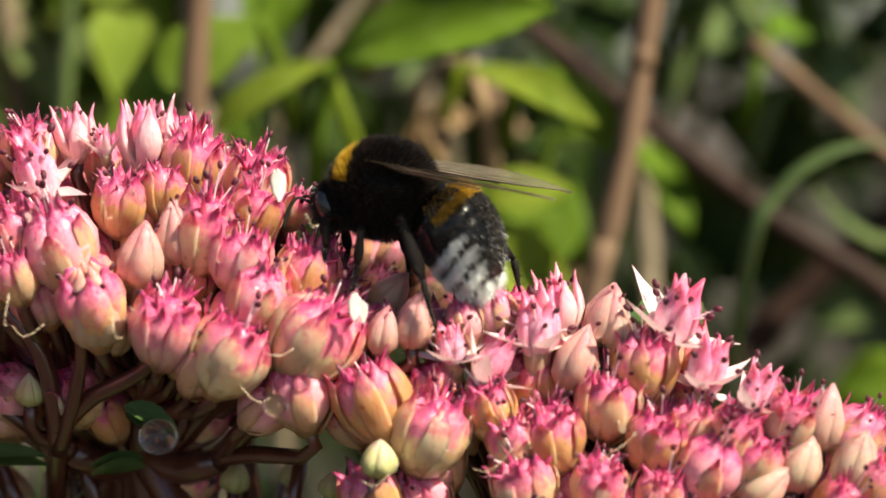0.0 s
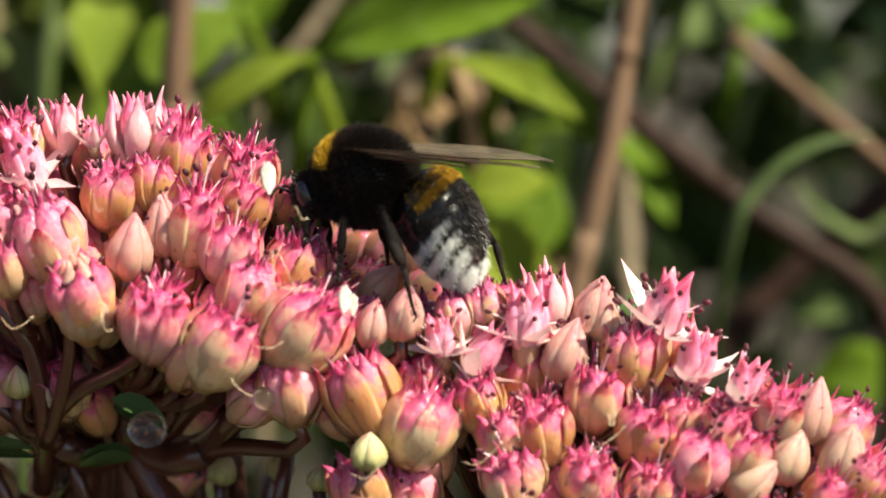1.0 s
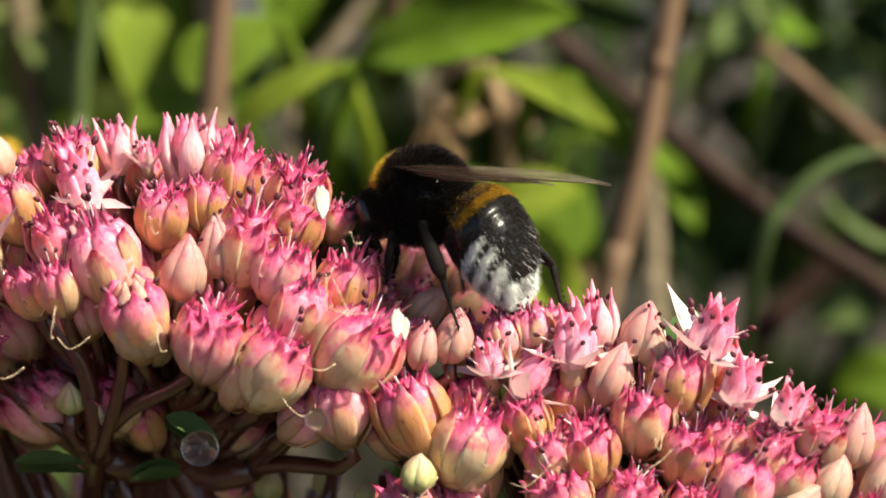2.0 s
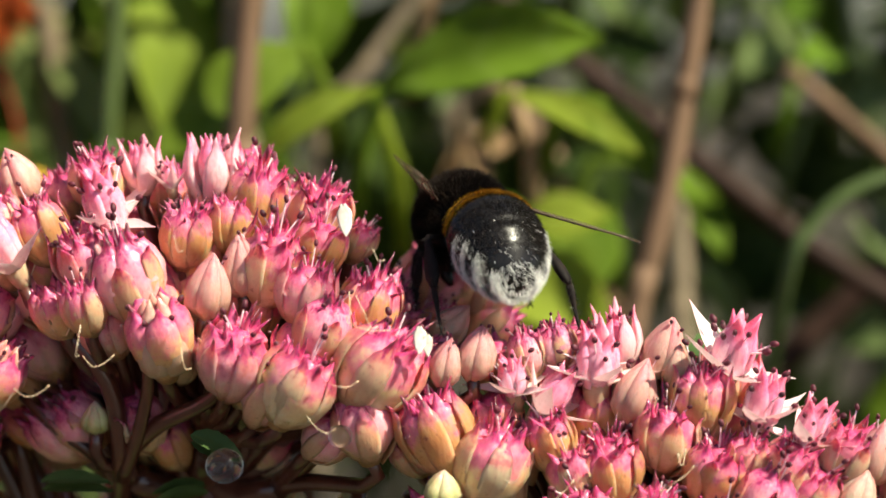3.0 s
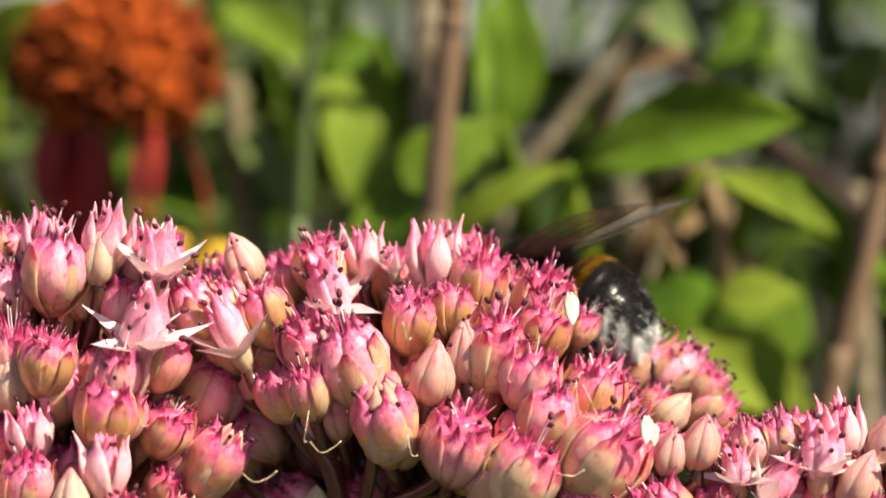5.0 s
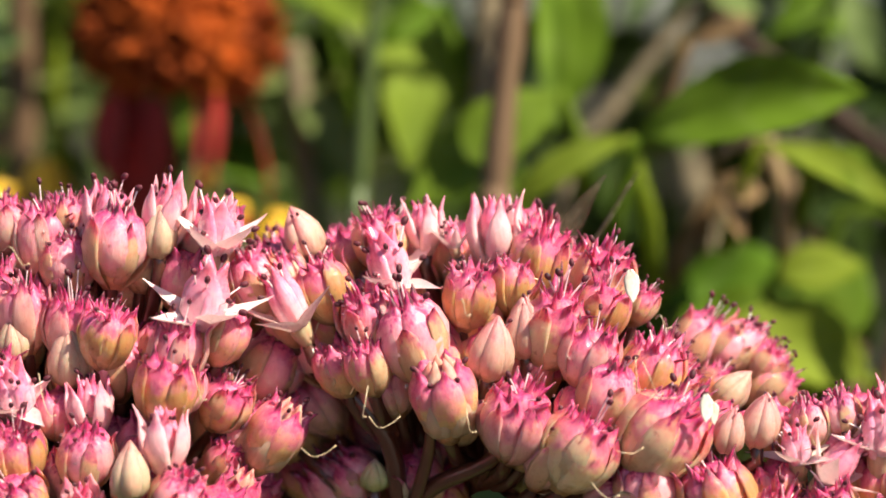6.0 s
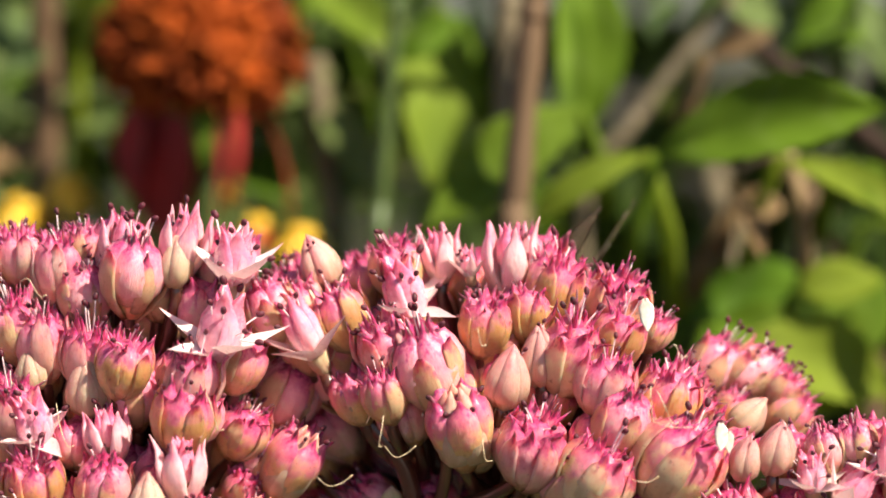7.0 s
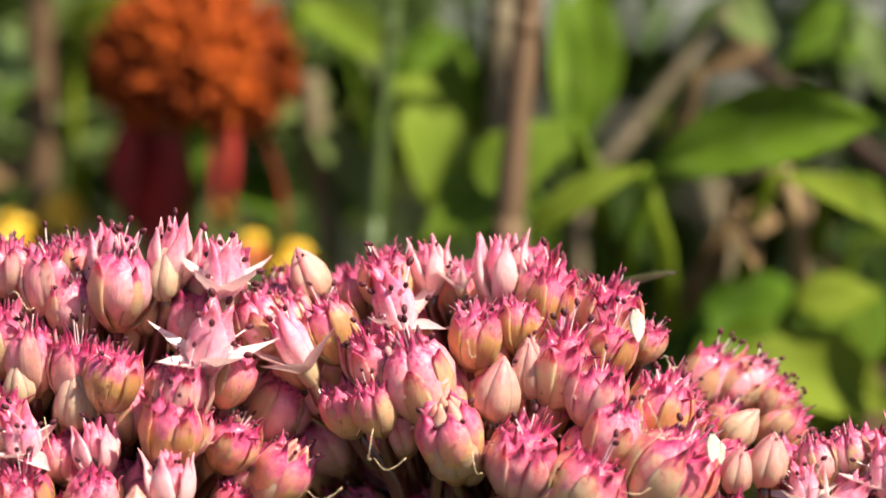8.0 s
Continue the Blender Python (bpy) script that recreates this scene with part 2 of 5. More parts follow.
M_GREENSTEM = plain_noisy("green_stem", (0.036, 0.062, 0.014), (0.080, 0.112, 0.027), 160.0, 0.45, 0.1, 0.0002, 0.4, (1, 1, 0.2))
M_CONE = plain_noisy("rust_orange_florets", (0.07, 0.009, 0.003), (0.42, 0.078, 0.010), 130.0, 0.85, 0.0, 0.0004, 0.5)
M_REDRAY = plain_noisy("dark_red_ray", (0.15, 0.004, 0.004), (0.32, 0.010, 0.008), 120.0, 0.8, 0.0, 0.0003, 0.4)
M_ORANGERAY = plain_noisy("red_orange_ray", (0.35, 0.03, 0.006), (0.55, 0.12, 0.012), 110.0, 0.5, 0.0, 0.0003, 0.4)
M_RUSTRAY = plain_noisy("rust_red_ray", (0.14, 0.008, 0.004), (0.28, 0.028, 0.006), 110.0, 0.7, 0.0, 0.0003, 0.4)
M_YELLOWRAY = plain_noisy("golden_ray", (0.70, 0.34, 0.015), (0.82, 0.52, 0.03), 110.0, 0.5, 0.0, 0.0003, 0.4)
M_WITHER = plain_noisy("withered_cream_leaf", (0.12, 0.065, 0.030), (0.26, 0.17, 0.09), 150.0, 0.7, 0.0, 0.0005, 0.5)
M_CREAM = plain_noisy("bleached_cream_leaf", (0.20, 0.13, 0.07), (0.36, 0.25, 0.15), 150.0, 0.7, 0.0, 0.0005, 0.5)
for dull in (M_STRAW, M_PALESTRAW, M_TWIG, M_WITHER, M_CREAM, M_CONE):
    dull.node_tree.nodes["Principled BSDF"].inputs["Specular IOR Level"].default_value = 0.12
M_SOIL = plain_noisy("dark_soil", (0.022, 0.015, 0.010), (0.07, 0.05, 0.032), 60.0, 0.9, 0.0, 0.004, 0.8)


# ---- mesh helpers ----
def part(name, bm, material, parent=None, label="", smooth=True):
    """Link a bmesh as one mesh object under a thing or a part."""
    me = bpy.data.meshes.new(name)
    bm.to_mesh(me)
    bm.free()
    return part_of(name, me, material, parent, label, smooth)


def part_of(name, me, material=None, parent=None, label="", smooth=True):
    if material is not None:
        for m in material if isinstance(material, (list, tuple)) else (material,):
            me.materials.append(m)
    if smooth:
        me.polygons.foreach_set("use_smooth", [True] * len(me.polygons))
    ob = new(name, me)
    ob.parent = parent
    if label:
        ob["label"] = label
    return ob


def thing(name, label, category, at=(0, 0, 0), group=""):
    ob = new(name)
    ob.empty_display_size = 0.005
    ob.location = at
    return tagged(ob, label, category, group)


def ring_loft(bm, rings, cap=True, mat=0):
    """Skin rings of equal length; a ring of one point closes to it."""
    rows = [[bm.verts.new(p) for p in ring] for ring in rings]
    faces = []
    for a, b in zip(rows, rows[1:]):
        n = max(len(a), len(b))
        for k in range(n):
            j = (k + 1) % n
            q = [a[k % len(a)], a[j % len(a)], b[j % len(b)], b[k % len(b)]]
            q = list(dict.fromkeys(q))
            if len(q) > 2:
                faces.append(bm.faces.new(q))
    if cap:
        for row, flip in ((rows[0], True), (rows[-1], False)):
            if len(row) > 2:
                faces.append(bm.faces.new(row[::-1] if flip else row))
    for fc in faces:
        fc.material_index = mat
    return rows


def tube(bm, pts, radii, sides=7, mat=0, flat=1.0):
    """A tapered tube along points, with a frame carried along; flat squashes it across."""
    pts = [Vector(p) for p in pts]
    rings = []
    side = None
    for k, p in enumerate(pts):
        d = (pts[min(k + 1, len(pts) - 1)] - pts[max(k - 1, 0)]).normalized()
        if side is None:
            side = d.orthogonal().normalized()
        side = (side - d * side.dot(d)).normalized()
        up = d.cross(side)
        r = radii[k] if not isinstance(radii, (int, float)) else radii
        rings.append([p + (side * math.cos(a) + up * math.sin(a) * flat) * r for a in (2 * math.pi * j / sides for j in range(sides))])
    ring_loft(bm, rings, True, mat)


def curve_points(pts, n):
    """n points on a smooth line through pts (Catmull-Rom)."""
    pts = [Vector(p) for p in pts]
    ext = [pts[0] * 2 - pts[1], *pts, pts[-1] * 2 - pts[-2]]
    res = []
    for i in range(n):
        u = i / (n - 1) * (len(pts) - 1)
        k = min(int(u), len(pts) - 2)
        s = u - k
        a, b, c, d = ext[k:k + 4]
        res.append(0.5 * (2 * b + (c - a) * s + (2 * a - 5 * b + 4 * c - d) * s * s + (3 * b - a - 3 * c + d) * s ** 3))
    return res


def ellipsoid(bm, centre, radii, u=16, v=10, mat=0, turn=None):
    m = Matrix.Translation(centre) @ (turn or Matrix()) @ Matrix.Diagonal((*radii, 1))
    got = bmesh.ops.create_uvsphere(bm, u_segments=u, v_segments=v, radius=1, matrix=m)
    for fc in {fc for vert in got["verts"] for fc in vert.link_faces}:
        fc.material_index = mat


# ---- the stonecrop ----
rng = random.Random(7)


def lobe_mesh(name, spine, wide, deep, sides=8, steps=9, material=None, crease=0.0):
    """A fleshy lobe along a spine in the xz plane, wide across y and deep across x; crease sinks a groove in its outer face."""
    pts = curve_points([(x, 0, z) for x, z in spine], steps)
    def along(values, u):
        p = u * (len(values) - 1)
        k = min(int(p), len(values) - 2)
        s = p - k
        s = s * s * (3 - 2 * s)
        return values[k] * (1 - s) + values[k + 1] * s
    rings = []
    for i, p in enumerate(pts):
        u = i / (steps - 1)
        d = (pts[min(i + 1, steps - 1)] - pts[max(i - 1, 0)]).normalized()
        out = Vector((d.z, 0, -d.x))
        w, h = along(wide, u), along(deep, u)
        ring = []
        for k in range(sides):
            a = 2 * math.pi * k / sides
            c = math.cos(a)
            dent = 1 - crease * max(0.0, c) ** 6
            ring.append(p + out * (c * h * dent) + Vector((0, 1, 0)) * (math.sin(a) * w))
        rings.append(ring)
    bm = bmesh.new()
    ring_loft(bm, rings)
    me = bpy.data.meshes.new(name)
    bm.to_mesh(me)
    bm.free()
    me.polygons.foreach_set("use_smooth", [True] * len(me.polygons))
    me.materials.append(material)
    return me


CARPEL = [[lobe_mesh("carpel", [(0.12, -1.32), (0.46, -0.72), (0.58, 0.0), (0.56, 0.46), (0.54 + flare * 0.4, 0.76), (0.56 + flare, tip)],
                     (0.16, 0.50, 0.58, 0.44, 0.13, 0.014), (0.16, 0.42, 0.46, 0.34, 0.11, 0.014), material=m, crease=0.10)
           for flare, tip in ((0.0, 1.02), (0.12, 1.18), (0.28, 1.06))] for m in M_CARPEL]
STYLE = [lobe_mesh("style", [(0.16, 0.1), (0.22, 0.5), (0.20, 0.8), (lean, tip)], (0.14, 0.10, 0.065, 0.014), (0.14, 0.10, 0.065, 0.014), sides=6, steps=6, material=M_PUFF)
         for lean, tip in ((0.20, 1.15), (0.38, 1.34), (0.10, 1.02))]
PUFF = [lobe_mesh("carpel", [(0.12, -1.1), (0.48, -0.5), (0.58, 0.1), (0.44, 0.6), (0.30, 0.88), (0.34, 1.22)],
                  (0.16, 0.55, 0.60, 0.42, 0.16, 0.03), (0.16, 0.46, 0.48, 0.30, 0.12, 0.03), material=M_PUFF, crease=0.08)]
HUSK = [[lobe_mesh("petal", [(0.22, -1.34), (0.78, -0.72), (0.99, 0.0), (0.90, 0.46), (0.80 + flare * .6, 0.74), (0.80 + flare, tip)],
                   (0.18, 0.33, 0.37, 0.28, 0.12, 0.012), (0.06, 0.08, 0.07, 0.06, 0.04, 0.012), sides=8, material=m, crease=-0.4)
         for flare, tip in ((-0.08, 0.92), (0.10, 1.10), (0.28, 0.84))] for m in M_HUSK]


def sheet_mesh(name, curl, material, seed):
    """A thin lance-shaped petal pointing up z from its base, channelled along the middle and curling outwards."""
    r = random.Random(seed)
    bm = bmesh.new()
    rows = []
    for i in range(10):
        u = i / 9
        w = 0.42 * (0.45 + 0.55 * math.sin(math.pi * min(1, u * 0.95 + .05))) * (1 - u ** 2.4) + 0.012
        x0 = 0.14 + 0.16 * math.sin(2.4 * u) + curl * u * u * 1.2
        rows.append([bm.verts.new((x0 - (abs(v) ** 1.6) * w * .42 + r.uniform(-.012, .012), v * w, -0.3 + 2.25 * u + r.uniform(-.01, .01))) for v in (-1, -.55, 0, .55, 1)])
    for a, b in zip(rows, rows[1:]):
        for k in range(4):
            bm.faces.new((a[k], a[k + 1], b[k + 1], b[k]))
    me = bpy.data.meshes.new(name)
    bm.to_mesh(me)
    bm.free()
    me.polygons.foreach_set("use_smooth", [True] * len(me.polygons))
    me.materials.append(material)
    return me


PETAL = [sheet_mesh("petal", curl, m, k) for m in (M_PETAL, M_PALE) for k, curl in enumerate((0.0, 0.22, 0.45))]
M_CROWN = petal_material("crown_petal", [(0, (0.70, 0.50, 0.32)), (0.3, (0.86, 0.54, 0.52)), (0.6, (0.86, 0.40, 0.48)), (0.84, (0.72, 0.15, 0.30)), (1, (0.34, 0.015, 0.08))], -1.2, 1.5, spots=0.1, tint=(0.86, 0.52, 0.55), tinted=0.5, rough=0.34, coat=0.5, blush=0.1, sss=0.3)
CROWN = [lobe_mesh("petal", [(0.16, -1.25), (0.58, -0.55), (0.76, 0.10), (0.70, 0.60), (0.62 + flare * .5, 1.00), (0.64 + flare, tip)],
                   (0.20, 0.42, 0.46, 0.32, 0.13, 0.015), (0.10, 0.16, 0.17, 0.13, 0.07, 0.015), material=M_CROWN, crease=-0.25)
         for flare, tip in ((0.06, 1.36), (0.22, 1.46), (0.0, 1.26))]
PISTIL = [lobe_mesh("carpel", [(0.10, -0.6), (0.26, 0.0), (0.24, 0.6), (0.20, 1.05), (0.30, 1.5)],
                    (0.12, 0.33, 0.31, 0.15, 0.02), (0.12, 0.28, 0.25, 0.13, 0.02), material=M_PISTIL)]
BUD = [lobe_mesh("petal", [(0.08, -1.25), (0.46, -0.5), (0.47, 0.2), (0.27, 0.95), (0.03, 1.55)],
                 (0.16, 0.56, 0.54, 0.30, 0.02), (0.14, 0.48, 0.44, 0.26, 0.02), material=m, crease=-0.10) for m in (M_BUD, M_GREENBUD, M_PINKBUD)]


def stamen_mesh(bend, length, dried=False):
    bm = bmesh.new()
    pts = curve_points([(0, 0, -0.2), (bend * 0.2, 0, length * 0.5), (bend, 0, length)], 6)
    tube(bm, pts, [0.042, 0.04, 0.037, 0.034, 0.031, 0.028], 6)
    if not dried:
        ellipsoid(bm, pts[-1] + Vector((0, 0, 0.06)), (0.115, 0.10, 0.165), 8, 6, 1, Matrix.Rotation(0.5, 4, "Y"))
    me = bpy.data.meshes.new("stamen")
    bm.to_mesh(me)
    bm.free()
    me.polygons.foreach_set("use_smooth", [True] * len(me.polygons))
    me.materials.append(M_DRIED if dried else M_FILAMENT)
    me.materials.append(M_ANTHER)
    return me


STAMEN = [stamen_mesh(b, l) for b, l in ((0.1, 1.7), (0.35, 1.5), (-0.15, 1.9), (0.5, 1.25))]
THREAD = [stamen_mesh(b, l, True) for b, l in ((0.9, 0.8), (-0.7, 0.9), (0.6, 1.2))]


def core_mesh(name, radius, low, high, material):
    bm = bmesh.new()
    rings = []
    for i in range(7):
        u = i / 6
        r = radius * math.sin(math.pi * (0.10 + 0.80 * u)) ** 0.7
        rings.append([Vector((math.cos(a) * r, math.sin(a) * r, low + (high - low) * u)) for a in (2 * math.pi * k / 10 for k in range(10))])
    ring_loft(bm, rings)
    me = bpy.data.meshes.new(name)
    bm.to_mesh(me)
    bm.free()
    me.polygons.foreach_set("use_smooth", [True] * len(me.polygons))
    me.materials.append(material)
    return me


CORE_WIDE = core_mesh("floret", 0.66, -1.42, 0.75, M_CARPEL[0])
CORE_SLIM = core_mesh("floret", 0.34, -1.15, 0.35, M_BUD)

stonecrop = thing("stonecrop", "stonecrop with fading pink flower heads on wine-red stalks", "plant", (-0.020, 0.212, 0.0))
HUBS = {"middle": Vector((-25, 206, 466)), "outer": Vector((11, 203, 448)), "far": Vector((-57, 203, 460))}
FLORETS = []
WET = []


def floret(kind, head, x, y, z, r, lean=None, spare=False):
    """One floret of the flower head: millimetres, r its half width. Its axis fans out from the head's hub, or leans (right, up) as given."""
    place = Vector((x, y, z))
    r *= {"bud": 0.95, "pinkbud": 0.90, "greenbud": 1.0, "star": 1.0, "upright": 1.02, "petals": 1.1}.get(kind, 1.15)
    if kind == "budpair":
        floret("pinkbud", head, x - r * 0.36, y - 0.7, z - r * 0.30, r * 0.72, (0.10, 1), spare)
        floret("pinkbud", head, x + r * 0.50, y + 0.4, z + r * 0.25, r * 0.66, (0.02, 1), spare)
        return
    if lean:
        axis = Vector((lean[0], -0.22, lean[1]))
    else:
        d = (place - HUBS[head]).normalized()
        axis = Vector((d.x * 0.75, d.y * 0.55 - 0.05, abs(d.z) + 0.25))
    axis = (axis.normalized() + Vector((rng.uniform(-.10, .10), rng.uniform(-.10, .10), 0))).normalized()
    sunk = place - axis * r * 0.14 if kind in ("faded", "cracked") else place
    m = Matrix.Translation(sunk * MM) @ axis.to_track_quat("Z", "Y").to_matrix().to_4x4() @ Matrix.Rotation(rng.uniform(0, 6.28), 4, "Z")
    size = r * MM
    ob = new("floret", CORE_WIDE if kind in ("faded", "puffed", "cracked") else CORE_SLIM)
    ob.parent = stonecrop
    ob.matrix_basis = Matrix.Translation(-stonecrop.location) @ m @ Matrix.Diagonal((size, size, size * rng.uniform(0.94, 1.1) * (0.78 if kind == "greenbud" else 1.0), 1))
    FLORETS.append((place, axis, r, head))
    if kind in ("faded", "puffed", "cracked") and not spare:
        WET.append((place, axis, r))

    def piece(name, me, turn, tilt=0.0, drop=0.0, scale=1.0, wide=1.0):
        o = new(name, me)
        o.parent = ob
        o.matrix_basis = Matrix.Rotation(turn, 4, "Z") @ Matrix.Translation((0, 0, drop)) @ Matrix.Rotation(tilt, 4, "Y") @ Matrix.Diagonal((scale, scale * wide, scale, 1))
        return o

    fifth = 2 * math.pi / 5
    jit = lambda a: rng.uniform(-a, a)
    if kind == "faded":
        ob["label"] = "fading floret with magenta tips"
        tone = rng.choices((0, 1, 2, 3), {"middle": (6, 5, 4, 3), "outer": (5, 2, 7, 0), "far": (2, 5, 2, 6)}[head])[0]
        for k in range(5):
            piece("carpel", rng.choice(CARPEL[tone]), fifth * k + jit(.12), jit(.07), jit(.06), rng.uniform(.94, 1.06))
            if not spare or k % 2:
                piece("petal", rng.choice(HUSK[tone]), fifth * (k + .5) + jit(.15), jit(.08), jit(.1), rng.uniform(.92, 1.06))
        if not spare:
            for k in range(rng.choice((0, 1, 1, 2, 3))):
                piece("petal", rng.choice(PETAL[3:]), rng.uniform(0, 6.28), rng.uniform(.30, .55), -1.15, rng.uniform(.62, .85), rng.uniform(.9, 1.4))
            for k in range(14):
                piece("style", rng.choice(STYLE), fifth * (k / 2.8 + .25) + jit(.3), rng.uniform(.0, .75), jit(.1), rng.uniform(.85, 1.2))
            for k in range(rng.choice((2, 3, 3, 4, 5))):
                piece("stamen", rng.choice(STAMEN), rng.uniform(0, 6.28), rng.uniform(.1, .5), rng.uniform(0, .3), rng.uniform(.62, .85))
            for k in range(rng.choice((0, 0, 1, 2))):
                piece("stamen", rng.choice(THREAD), rng.uniform(0, 6.28), rng.uniform(.6, 1.3), rng.uniform(-.9, .2), rng.uniform(.6, 1.0))
    elif kind == "puffed":
        ob["label"] = "swollen pink floret with dark anthers"
        for k in range(5):
            piece("carpel", PUFF[0], fifth * k + jit(.1), jit(.05), jit(.05), rng.uniform(.95, 1.05))
            piece("petal", rng.choice(HUSK[1]), fifth * (k + .5) + jit(.2), jit(.1), -.05 + jit(.1), rng.uniform(.9, 1.04))
        for k in range(5):
            piece("stamen", rng.choice(STAMEN), fifth * k + jit(.4), rng.uniform(.1, .5), jit(.2), rng.uniform(.65, .85))
    elif kind == "cracked":
        ob["label"] = "cream floret splitting open at a pink top"
        for k in range(5):
            piece("petal", BUD[0], fifth * k + jit(.1), .16 + jit(.06), -.15, rng.uniform(.84, .94))
            piece("carpel", rng.choice(CARPEL[1]), fifth * (k + .5) + jit(.1), jit(.06), .2, .95)
            piece("stamen", rng.choice(STAMEN), fifth * k, rng.uniform(.3, .6), 0, .7)
    elif kind == "bud":
        ob["label"] = "closed pale bud"
        for k in range(5):
            piece("petal", BUD[0], fifth * k + jit(.06), jit(.03), jit(.04), rng.uniform(.98, 1.05))
    elif kind == "pinkbud":
        ob["label"] = "closed pale pink bud"
        for k in range(5):
            piece("petal", BUD[2], fifth * k + jit(.06), jit(.04), jit(.05), rng.uniform(.98, 1.06))
        for k in range(2):
            piece("stamen", rng.choice(STAMEN), rng.uniform(0, 6.28), rng.uniform(.2, .4), .2, .8)
    elif kind == "greenbud":
        ob["label"] = "small closed green bud"
        for k in range(5):
            piece("petal", BUD[1], fifth * k + jit(.06), jit(.03), jit(.04), rng.uniform(.98, 1.05))
    else:
        ob["label"] = {"star": "open pink star flower with dark anthers", "upright": "half-open floret with upright pink petals", "petals": "floret with loose bleached petals"}[kind]
        spread = {"star": (.72, 1.20), "upright": (.02, .22), "petals": (.30, .75)}[kind]
        drop = {"star": -.22, "upright": 0.0, "petals": -.5}[kind]
        big, wide = {"star": (.90, 1.0), "upright": (1.0, 1.0), "petals": (1.0, .9)}[kind]
        which = {"petals": PETAL[3:], "star": PETAL, "upright": CROWN}[kind]
        for k in range(5):
            piece("petal", rng.choice(which), fifth * k + jit(.15), rng.uniform(*spread), drop + jit(.05), big * rng.uniform(.88, 1.1), wide)
            squat = kind == "star"
            piece("carpel", PISTIL[0], fifth * (k + .5) + jit(.1), (.12 if squat else .06) + jit(.05), 0.0, rng.uniform(.80, .95), 1.7 if squat else 1.0)
        for k in range(10 if kind == "star" else 5):
            piece("stamen", rng.choice(STAMEN), 2 * math.pi * k / 10 + jit(.25), rng.uniform(.12, .85 if kind == "star" else .35), -.1, rng.uniform(.60, .84))


floret("faded", "middle", -32.6, 197.5, 491.2, 2.00)
floret("upright", "middle", -29.1, 198.0, 491.6, 1.89)
floret("upright", "middle", -23.4, 197.7, 491.4, 2.33)
floret("petals", "middle", -26.6, 197.2, 490.7, 1.37)
floret("faded", "middle", -19.5, 197.2, 490.0, 2.33)
floret("faded", "middle", -14.5, 196.4, 488.4, 2.32)
floret("faded", "middle", -11.5, 197.8, 486.2, 1.33)
floret("star", "middle", -31.3, 195.4, 488.0, 3.08)
floret("faded", "middle", -25.0, 194.8, 487.2, 2.08)
floret("faded", "middle", -21.7, 195.4, 488.0, 1.65)
floret("faded", "middle", -18.0, 193.4, 485.1, 2.50)
floret("faded", "middle", -14.4, 194.3, 486.3, 1.97)
floret("puffed", "middle", -29.5, 192.5, 483.6, 2.60)
floret("budpair", "middle", -22.1, 192.4, 483.4, 2.49)
floret("cracked", "middle", -26.8, 190.1, 479.5, 2.57)
floret("faded", "middle", -33.1, 193.4, 485.1, 2.18)
floret("faded", "middle", -33.0, 191.3, 481.6, 1.72)
floret("faded", "middle", -20.9, 189.3, 478.1, 2.55)
floret("faded", "middle", -15.4, 192.1, 483.0, 2.16)
floret("puffed", "middle", -14.0, 190.6, 479.9, 2.10)
floret("faded", "middle", -15.7, 188.4, 476.1, 2.65, lean=(0.45, 0.9))
floret("faded", "middle", -10.4, 193.4, 481.6, 2.28, lean=(0.3, 1.0))
floret("faded", "middle", -9.3, 189.9, 477.4, 2.95, lean=(0.5, 0.7))
floret("pinkbud", "middle", -4.6, 189.9, 476.9, 1.55, lean=(0.15, 1.0))
floret("pinkbud", "middle", -2.2, 190.6, 477.6, 1.75, lean=(0.1, 1.0))
floret("puffed", "middle", -6.5, 204.5, 482.4, 2.05)
floret("puffed", "middle", -3.0, 204.5, 482.0, 1.95)
floret("faded", "middle", -8.6, 203.0, 481.2, 1.79)
floret("faded", "middle", -0.7, 203.0, 481.0, 1.50)
floret("faded", "middle", -5.1, 201.0, 479.5, 1.36)
floret("pinkbud", "middle", -38.8, 197.3, 490.7, 1.89, lean=(-0.35, 1.0))
floret("petals", "middle", -39.2, 193.7, 485.2, 2.61)
floret("puffed", "middle", -37.6, 198.5, 482.1, 2.34)
floret("puffed", "middle", -42.3, 195.2, 487.4, 1.98)
floret("faded", "middle", -36.9, 195.2, 487.5, 1.98)
floret("faded", "middle", -40.1, 195.6, 488.1, 1.76)
floret("faded", "outer", -5.5, 189.5, 472.7, 2.60)
floret("faded", "outer", -0.7, 188.9, 470.4, 2.72, lean=(0.3, 1.0))
floret("star", "outer", 0.7, 190.6, 475.3, 2.25, lean=(-0.2, 1.0))
floret("petals", "outer", 3.4, 190.2, 474.1, 2.46, lean=(0.5, 0.7))
floret("star", "outer", 7.2, 191.0, 476.4, 3.22)
floret("puffed", "outer", 1.8, 191.8, 477.9, 1.46)
floret("puffed", "outer", 4.0, 192.0, 478.5, 1.46)
floret("upright", "outer", 8.9, 192.4, 478.6, 2.0)
floret("pinkbud", "outer", 12.5, 191.9, 477.9, 1.95, lean=(0.25, 1.0))
floret("bud", "outer", 13.4, 191.0, 476.8, 1.33)
floret("star", "outer", 17.6, 191.0, 477.3, 3.22, lean=(0.25, 1.0))
floret("faded", "outer", 15.4, 190.3, 475.0, 2.25)
floret("pinkbud", "outer", 10.2, 190.4, 474.7, 2.03, lean=(0.4, 1.0))
floret("faded", "outer", 12.6, 189.5, 472.2, 2.24)
floret("star", "outer", 20.0, 189.6, 473.5, 2.88, lean=(0.2, 1.0))
floret("faded", "outer", 8.2, 188.7, 469.8, 2.33)
floret("faded", "outer", 6.0, 187.5, 466.3, 2.32)
